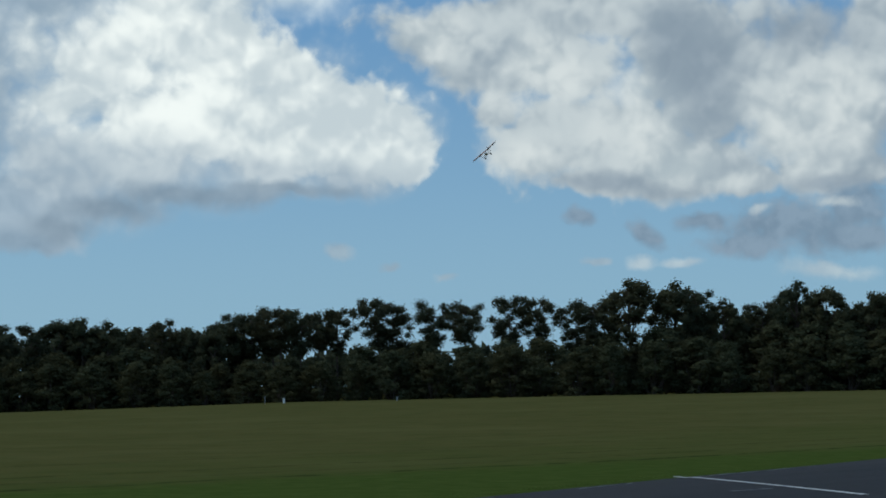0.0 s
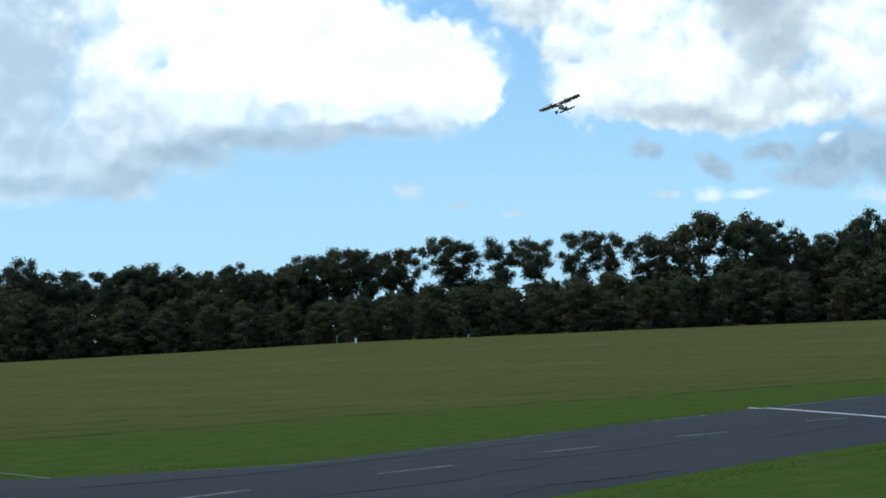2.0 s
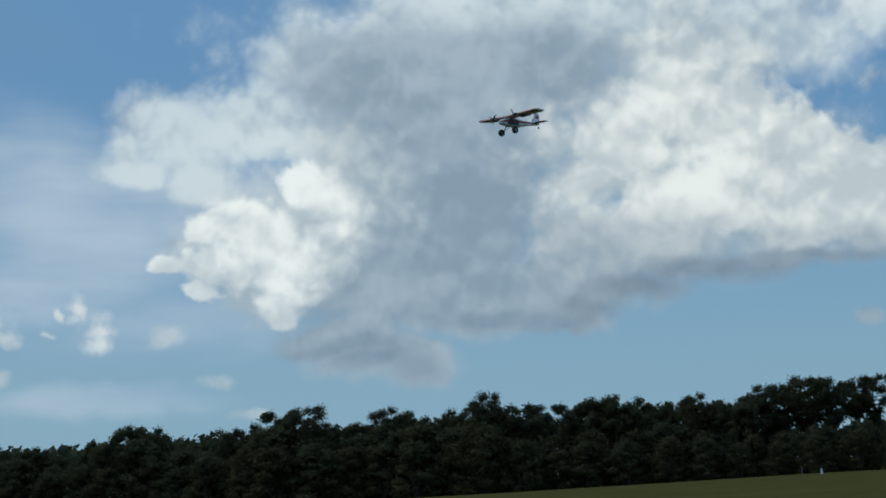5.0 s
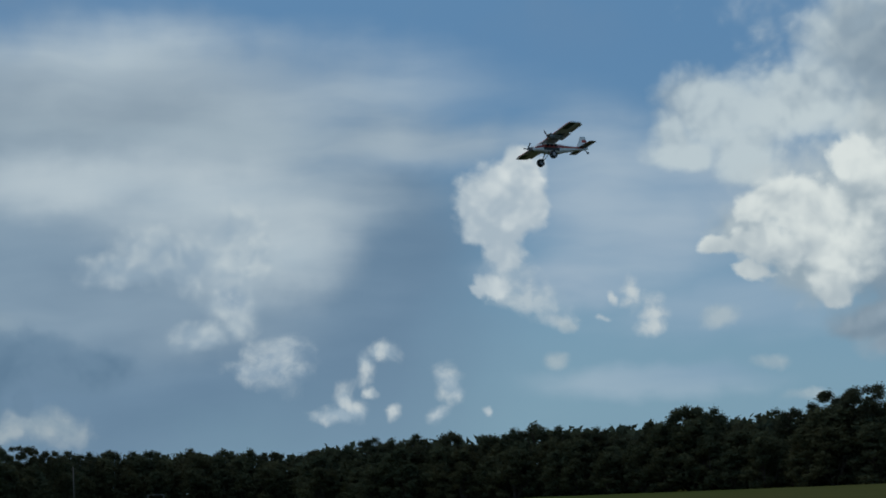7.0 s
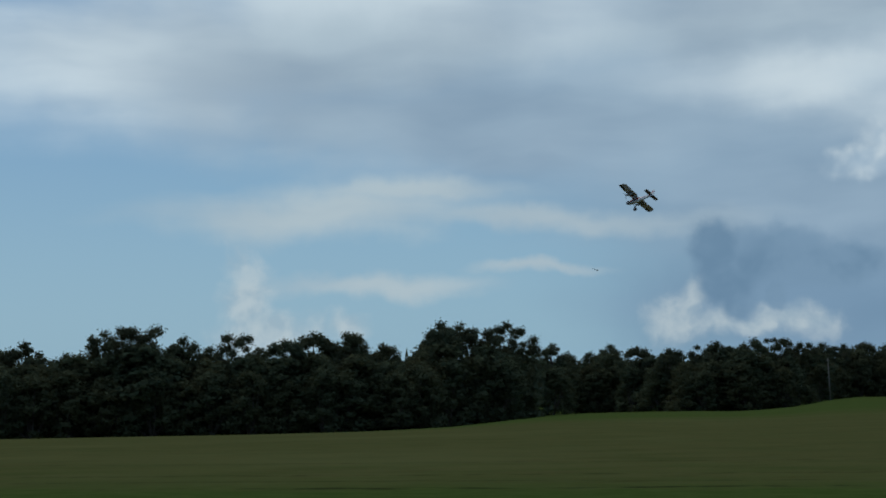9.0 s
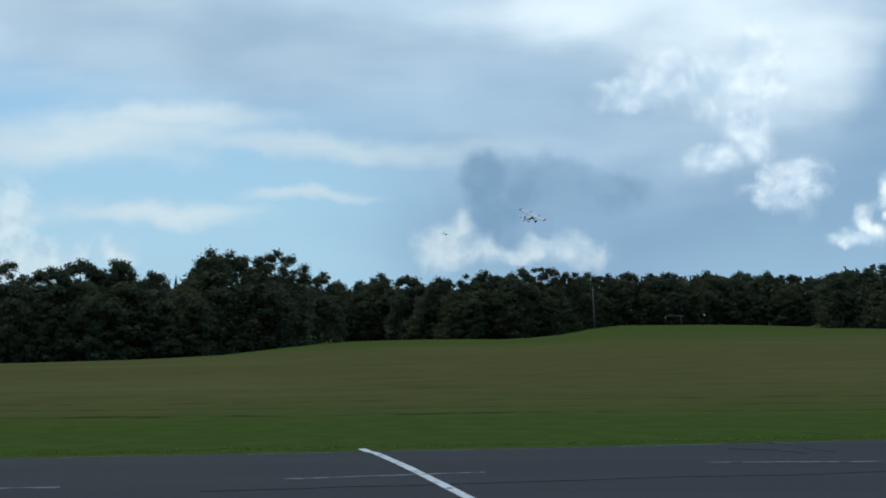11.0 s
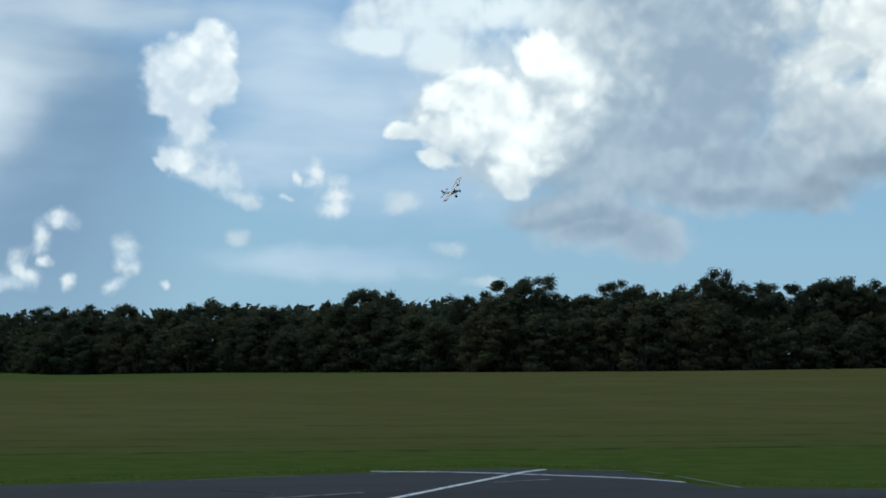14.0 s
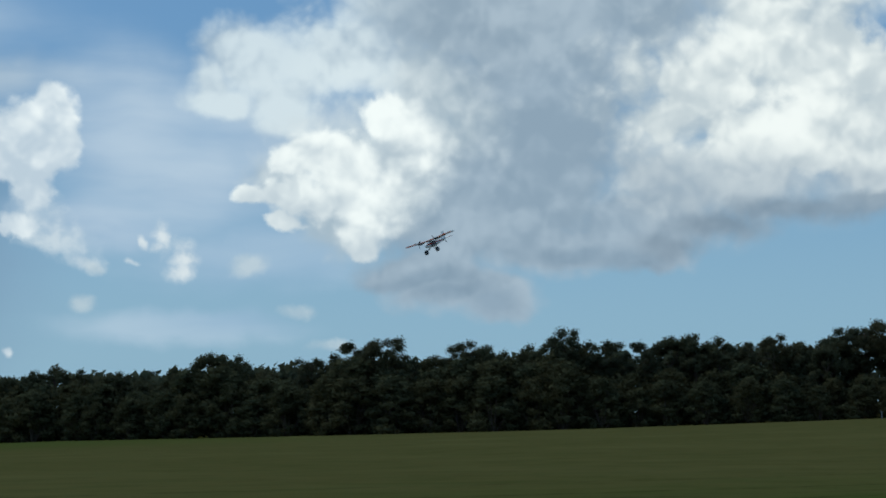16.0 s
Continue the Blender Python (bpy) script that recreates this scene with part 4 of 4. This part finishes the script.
def car():
    """A white estate car, 4.5 m long, nose along +x."""
    c = empty("car")
    tagged(c, "white compact car driving along the far edge of the field", "car")
    side = [(-2.2, 0.35), (-2.25, 0.75), (-2.1, 1.0), (-1.95, 1.38), (-1.6, 1.46), (0.1, 1.46), (0.95, 0.98), (1.9, 0.86), (2.2, 0.68), (2.25, 0.4), (1.8, 0.3), (-1.9, 0.3)]
    bm = bmesh.new()
    rows = [[bm.verts.new((x * (1 if abs(y) < 0.8 else 0.985), y * (1 - 0.16 * max(0, z - 0.9)), z)) for x, z in side] for y in (-0.86, -0.78, 0.78, 0.86)]
    for a, b in zip(rows, rows[1:]):
        for i in range(len(side)):
            j = (i + 1) % len(side)
            bm.faces.new((a[i], a[j], b[j], b[i]))
    bm.faces.new(rows[0]), bm.faces.new(rows[-1][::-1])
    body = part("body", bm, WHITE, c)
    for y in (-1, 1):
        for x0, x1 in ((-1.75, -0.95), (-0.88, 0.0), (0.06, 0.66)):
            bm = bmesh.new()
            box(bm, (x1 - x0, 0.03, 0.27), ((x0 + x1) / 2, y * 0.815, 1.19), bevel=0.01)
            part("side_window", bm, GLASS, body)
    bm = bmesh.new()
    box(bm, (0.95, 1.3, 0.03), (0.55, 0, 1.235), (0, 29, 0), bevel=0.01)
    part("windscreen", bm, GLASS, body)
    for x in (-1.4, 1.4):
        for y in (-0.78, 0.78):
            wheel("wheel", c, (x, y, 0.31), 0.31, 0.2, axis="Y")
    return c


def bird():
    """A dark soaring bird, wings spread; returned to be moved."""
    b = empty("bird")
    tagged(b, "dark bird soaring far off over the wood", "bird")
    dark = plain("dark_feathers", (0.03, 0.028, 0.026), 0.8)
    bm = bmesh.new()
    bmesh.ops.create_uvsphere(bm, u_segments=10, v_segments=8, radius=1.0, matrix=Matrix.Diagonal((0.09, 0.34, 0.09, 1)))
    box(bm, (0.16, 0.22, 0.02), (0, -0.38, 0), bevel=0.004)
    part("body", bm, dark, b, smooth=True)
    for s in (-1, 1):
        bm = bmesh.new()
        top = [bm.verts.new((s * x, y, z)) for x, y, z in ((0.05, 0.16, 0.03), (0.4, 0.22, 0.10), (0.85, 0.08, 0.16), (0.8, -0.06, 0.15), (0.4, -0.1, 0.09), (0.05, -0.16, 0.02))]
        bm.faces.new(top if s > 0 else top[::-1])
        bmesh.ops.solidify(bm, geom=bm.faces[:], thickness=0.025)
        part("wing", bm, dark, b)
    return b


utility_pole()
goal_frame()
marker_post(3.98, 250, 0.7, 0.30, "short white marker post in front of the dark wood", WHITE)
marker_post(3.37, 250, 1.1, 0.10, "thin pale marker post in front of the dark wood", STEEL)
marker_post(7.66, 250, 0.55, 0.2, "short pale marker post in front of the dark wood", STEEL)
marker_post(-32.27, 420, 1.1, 0.09, "thin pale marker post at the wood's edge", PIPE)
CAR = car()
BIRD = bird()


# ---- the model aeroplane: nose along +y, right wing along +x, origin between the wings' roots ----
SKIN = plain("white_foam_skin", (0.86, 0.86, 0.85), 0.4, spread=0.05)
RED = plain("red_trim", (0.42, 0.035, 0.02), 0.4)
BLACK = plain("black_trim", (0.025, 0.025, 0.028), 0.45)
BELLY = plain("pale_foam_underside", (0.66, 0.59, 0.56), 0.5)
UNDER = plain("grey_wing_underside", (0.52, 0.43, 0.43), 0.5)
TAIL_UNDER = plain("dark_brown_tail_underside", (0.13, 0.09, 0.09), 0.5)
NACELLE = plain("grey_nacelle", (0.30, 0.28, 0.29), 0.45)


def aerofoil(bm, root, tip, chord_root, chord_tip, thick, index=None, cuts=6):
    """A wing panel from root to tip with a rounded nose and a thin tail edge; index(k, top) gives the colour of a stretch."""
    shape = [(0.5, 0.0), (0.44, 0.42), (0.25, 0.62), (0.0, 0.55), (-0.3, 0.25), (-0.5, 0.03), (-0.5, -0.03), (-0.3, -0.12), (0.0, -0.3), (0.25, -0.36), (0.44, -0.26)]
    rows = []
    for i in range(cuts + 1):
        k = i / cuts
        p = Vector(root).lerp(Vector(tip), k)
        c = chord_root + (chord_tip - chord_root) * k
        if i == cuts:
            c *= 0.9
        rows.append([bm.verts.new(p + Vector((0, y * c, z * thick * (0.6 if i == cuts else 1)))) for y, z in shape])
    for i in range(cuts):
        for j in range(len(shape)):
            k = (j + 1) % len(shape)
            f = bm.faces.new((rows[i][j], rows[i + 1][j], rows[i + 1][k], rows[i][k]))
            f.material_index = index(i / cuts, j < 5, j) if index else 0
    for row in (rows[0], rows[-1]):
        f = bm.faces.new(row)
        f.material_index = 0


def aeroplane():
    a = empty("model_aeroplane")
    tagged(a, "white twin-engined high-wing model aeroplane with red and black trim", "model aeroplane")
    # fuselage: rings of a rounded box, nose to tail
    bm = bmesh.new()
    stations = ((0.40, 0.012, 0.012, -0.075), (0.385, 0.032, 0.034, -0.072), (0.33, 0.050, 0.056, -0.064), (0.22, 0.060, 0.078, -0.055), (0.12, 0.063, 0.092, -0.05), (-0.10, 0.060, 0.088, -0.052), (-0.25, 0.046, 0.062, -0.042), (-0.45, 0.030, 0.042, -0.03), (-0.66, 0.018, 0.028, -0.02), (-0.72, 0.008, 0.02, -0.015))
    rows = []
    for y, w, h, z in stations:
        ring = []
        for i in range(16):
            t = 2 * math.pi * i / 16
            c, s = math.cos(t), math.sin(t)
            ring.append(bm.verts.new((w * math.copysign(abs(c) ** 0.6, c), y, z + h * math.copysign(abs(s) ** 0.6, s))))
        rows.append(ring)
    for r, (p, q) in enumerate(zip(rows, rows[1:])):
        for i in range(16):
            f = bm.faces.new((p[i], p[(i + 1) % 16], q[(i + 1) % 16], q[i]))
            f.smooth = True
            if i in (0, 7) and 1 <= r <= 7:
                f.material_index = 1
            elif i in (15, 8) and 3 <= r <= 4:
                f.material_index = 2
            elif 9 <= i <= 14:
                f.material_index = 3
    bm.faces.new(rows[0]), bm.faces.new(rows[-1][::-1])
    body = part("fuselage", bm, (SKIN, RED, BLACK, BELLY), a, "white fuselage with red and black side stripes")
    bm = bmesh.new()
    box(bm, (0.112, 0.02, 0.06), (0, 0.222, -0.005), (-35, 0, 0), bevel=0.006)
    part("windscreen", bm, GLASS, body, "dark windscreen")
    for s in (-1, 1):
        for k, y in enumerate((0.13, 0.05, -0.03)):
            bm = bmesh.new()
            box(bm, (0.006, 0.055, 0.045), (s * 0.0625, y, -0.012), bevel=0.002)
            part("side_window", bm, GLASS, body)
    # wings
    for s in (-1, 1):
        bm = bmesh.new()

        def colour(k, top, j):
            if top:
                return 1 if j == 0 or k > 0.88 else 0
            return 2 if (0.15 < k < 0.45 and j in (7, 8)) or (k > 0.6 and j in (8, 9)) else 3
        aerofoil(bm, (s * 0.0, 0.06, 0.055), (s * 0.78, 0.06, 0.085), 0.285, 0.262, 0.045, colour, 10)
        wing = part("wing", bm, (SKIN, RED, BLACK, UNDER), a, "white wing with red front edge and tip, black blocks below")
        bm = bmesh.new()
        box(bm, (0.30, 0.045, 0.010), (s * 0.58, -0.095, 0.076), (0, -2.2 * s, 0), bevel=0.003)
        part("aileron", bm, UNDER, wing)
        bm = bmesh.new()
        box(bm, (0.26, 0.05, 0.010), (s * 0.26, -0.105, 0.062), (14, -2.2 * s, 0), bevel=0.003)
        part("flap", bm, UNDER, wing)
        # nacelle, spinner and propeller
        bm = bmesh.new()
        for y0, y1, r0, r1 in ((0.27, 0.20, 0.030, 0.042), (0.20, 0.05, 0.042, 0.038), (0.05, -0.06, 0.038, 0.012)):
            rod(bm, (s * 0.28, y0, 0.052), (s * 0.28, y1, 0.052), r0, r1, 14)
        nacelle = part("nacelle", bm, NACELLE, a, "grey engine nacelle", smooth=True)
        bm = bmesh.new()
        rod(bm, (s * 0.28, 0.27, 0.052), (s * 0.28, 0.315, 0.052), 0.022, 0.003, 12)
        part("spinner", bm, STEEL, nacelle, smooth=True)
        prop = empty("propeller")
        prop.parent = a
        prop.location = (s * 0.28, 0.288, 0.052)
        for i in range(3):
            bm = bmesh.new()
            box(bm, (0.020, 0.005, 0.115), (0, 0, 0.062), (0, 0, 28), bevel=0.002)
            blade = part("blade", bm, BLACK, prop)
            blade.rotation_euler = (0, radians(120 * i + 25), 0)
        # landing gear
        bm = bmesh.new()
        rod(bm, (s * 0.045, 0.14, -0.12), (s * 0.155, 0.16, -0.235), 0.009, 0.007)
        rod(bm, (s * 0.045, 0.05, -0.12), (s * 0.155, 0.155, -0.235), 0.006, 0.005)
        rod(bm, (s * 0.15, 0.16, -0.235), (s * 0.205, 0.16, -0.235), 0.006, 0.006)
        part("landing_leg", bm, BLACK, a, "black sprung landing leg")
        wheel("wheel", a, (s * 0.185, 0.16, -0.235), 0.068, 0.062, 0.45)
        bm = bmesh.new()
        aerofoil(bm, (s * 0.0, -0.63, 0.0), (s * 0.30, -0.65, 0.0), 0.19, 0.15, 0.014, lambda k, top, j: (1 if k > 0.5 else 0) if top else 2)
        part("tailplane", bm, (SKIN, RED, TAIL_UNDER), a, "tailplane white and red above, dark brown below")
    bm = bmesh.new()
    pts = ((-0.50, 0.0), (-0.60, 0.13), (-0.63, 0.20), (-0.74, 0.205), (-0.765, 0.10), (-0.755, -0.03), (-0.66, -0.02))
    for x in (-0.006, 0.006):
        bm.faces.new([bm.verts.new((x, y, z)) for y, z in pts])
    bm.verts.ensure_lookup_table()
    for i in range(7):
        bm.faces.new((bm.verts[i], bm.verts[(i + 1) % 7], bm.verts[7 + (i + 1) % 7], bm.verts[7 + i]))
    fin = part("fin", bm, SKIN, a, "white fin with a red band")
    bm = bmesh.new()
    box(bm, (0.016, 0.10, 0.055), (0, -0.70, 0.12), bevel=0.003)
    part("band", bm, RED, fin)
    bm = bmesh.new()
    rod(bm, (0, -0.68, -0.03), (0, -0.73, -0.085), 0.004, 0.004)
    part("tail_leg", bm, BLACK, a)
    wheel("tail_wheel", a, (0, -0.735, -0.092), 0.022, 0.016, 0.5)
    return a


PLANE = aeroplane()
PROPELLERS = [c for c in PLANE.children if c.name.startswith("propeller")]


# ---- what moves ----
def motions():
    # seconds, place, heading (degrees to the right of +y), climb, bank to its right
    flight = (
        (0, 16.79, 89.18, 15.05, 195.9, -3.17, 40.05),
        (0.5, 16.43, 79.58, 12.67, 210.3, -0.08, 34.02),
        (1, 14.75, 72.50, 11.00, 203.1, 5.70, -9.62),
        (1.5, 13.56, 67.42, 10.65, 207.2, 5.39, 10.55),
        (2, 11.66, 60.17, 10.08, 210.6, 6.84, 16.72),
        (2.5, 9.57, 55.60, 9.96, 217.9, 7.18, 19.60),
        (3, 6.65, 49.57, 9.68, 224.1, 2.97, 11.31),
        (3.5, 3.64, 44.53, 9.70, 227.1, -0.20, 1.40),
        (4, 1.08, 41.39, 9.69, 229.2, 2.05, -12.80),
        (4.2, 0.24, 39.58, 9.51, 228.2, 0.57, -9.57),
        (6.3, -8.60, 28.54, 8.11, 202.2, -0.41, 5.16),
        (6.5, -9.35, 27.89, 7.76, 201.8, -0.49, 7.58),
        (7, -10.76, 26.45, 7.39, 210.3, -2.22, 12.67),
        (7.5, -13.96, 26.60, 7.59, 212.0, -2.45, 8.19),
        (8, -21.94, 32.39, 8.69, 232.9, -0.03, 32.64),
        (8.5, -30.03, 35.84, 8.36, 246.6, -6.89, 35.53),
        (8.7, -34.72, 38.29, 8.49, 254.9, -9.12, 33.74),
        (9.8, -49.93, 52.57, 8.06, 305.2, 3.86, 36.27),
        (11, -56.90, 68.19, 7.35, 355.4, 15.82, 25.26),
        (11.5, -56.96, 76.94, 7.99, 363.2, 18.86, 32.70),
        (12, -53.86, 83.53, 8.85, 387.9, 16.20, 32.54),
        (12.5, -46.90, 85.12, 9.90, 408.3, 11.76, 41.98),
        (13, -38.41, 83.96, 9.98, 429.8, 8.70, 40.44),
        (13.5, -31.59, 86.63, 10.22, 451.4, 6.33, 42.71),
        (14, -22.02, 80.80, 10.33, 486.3, 5.13, 50.83),
        (14.5, -12.88, 65.68, 10.54, 510.8, -2.42, 54.85),
        (15, -8.96, 56.93, 9.58, 545.4, -7.76, 46.81),
        (15.5, -8.23, 51.10, 8.28, 559.5, -8.52, 16.50),
        (16, -9.14, 47.35, 6.97, 559.9, -13.42, 13.54),
    )
    walk(PLANE, [(t, pose(x, y, z) @ pose(0, 0, 0, 0, 0, -heading) @ pose(0, 0, 0, climb, 0, 0) @ pose(0, 0, 0, 0, bank, 0)) for t, x, y, z, heading, climb, bank in flight])
    for k, prop in enumerate(PROPELLERS):
        at = prop.location.copy()
        # the blades turn in steps of 72 degrees
        walk(prop, [(i / 10, Matrix.Translation(at) @ pose(0, 0, 0, 0, 72 * i + 40 * k, 0)) for i in range(161)])
    soar = ((0, -59.20, 7, 60, 8), (8, -50.46, 6.09, 60, 8), (8.5, -47.40, 5.2, 60, 8), (11, -42.66, 3.1, 70, 10), (12, -40.82, 2.75, 70, 6), (16, -36.85, 2.9, 75, 6))
    walk(BIRD, [(t, Matrix.Translation(aim(az, el, 260)) @ pose(0, 0, 0, 0, bank, turn)) for t, az, el, turn, bank in soar])

    # the car comes out from behind one clump of trees and goes behind the next
    drive = ((0, -57.20), (8, -53.70), (10.5, -49.60), (11, -47.60), (11.5, -45.64), (12, -43.66), (12.5, -41.81), (13.2, -40.72), (16, -40.43))
    walk(CAR, [(t, Matrix.Translation(spot(az, 402)) @ pose(0, 0, 0, 0, 0, -az)) for t, az in drive])


motions()
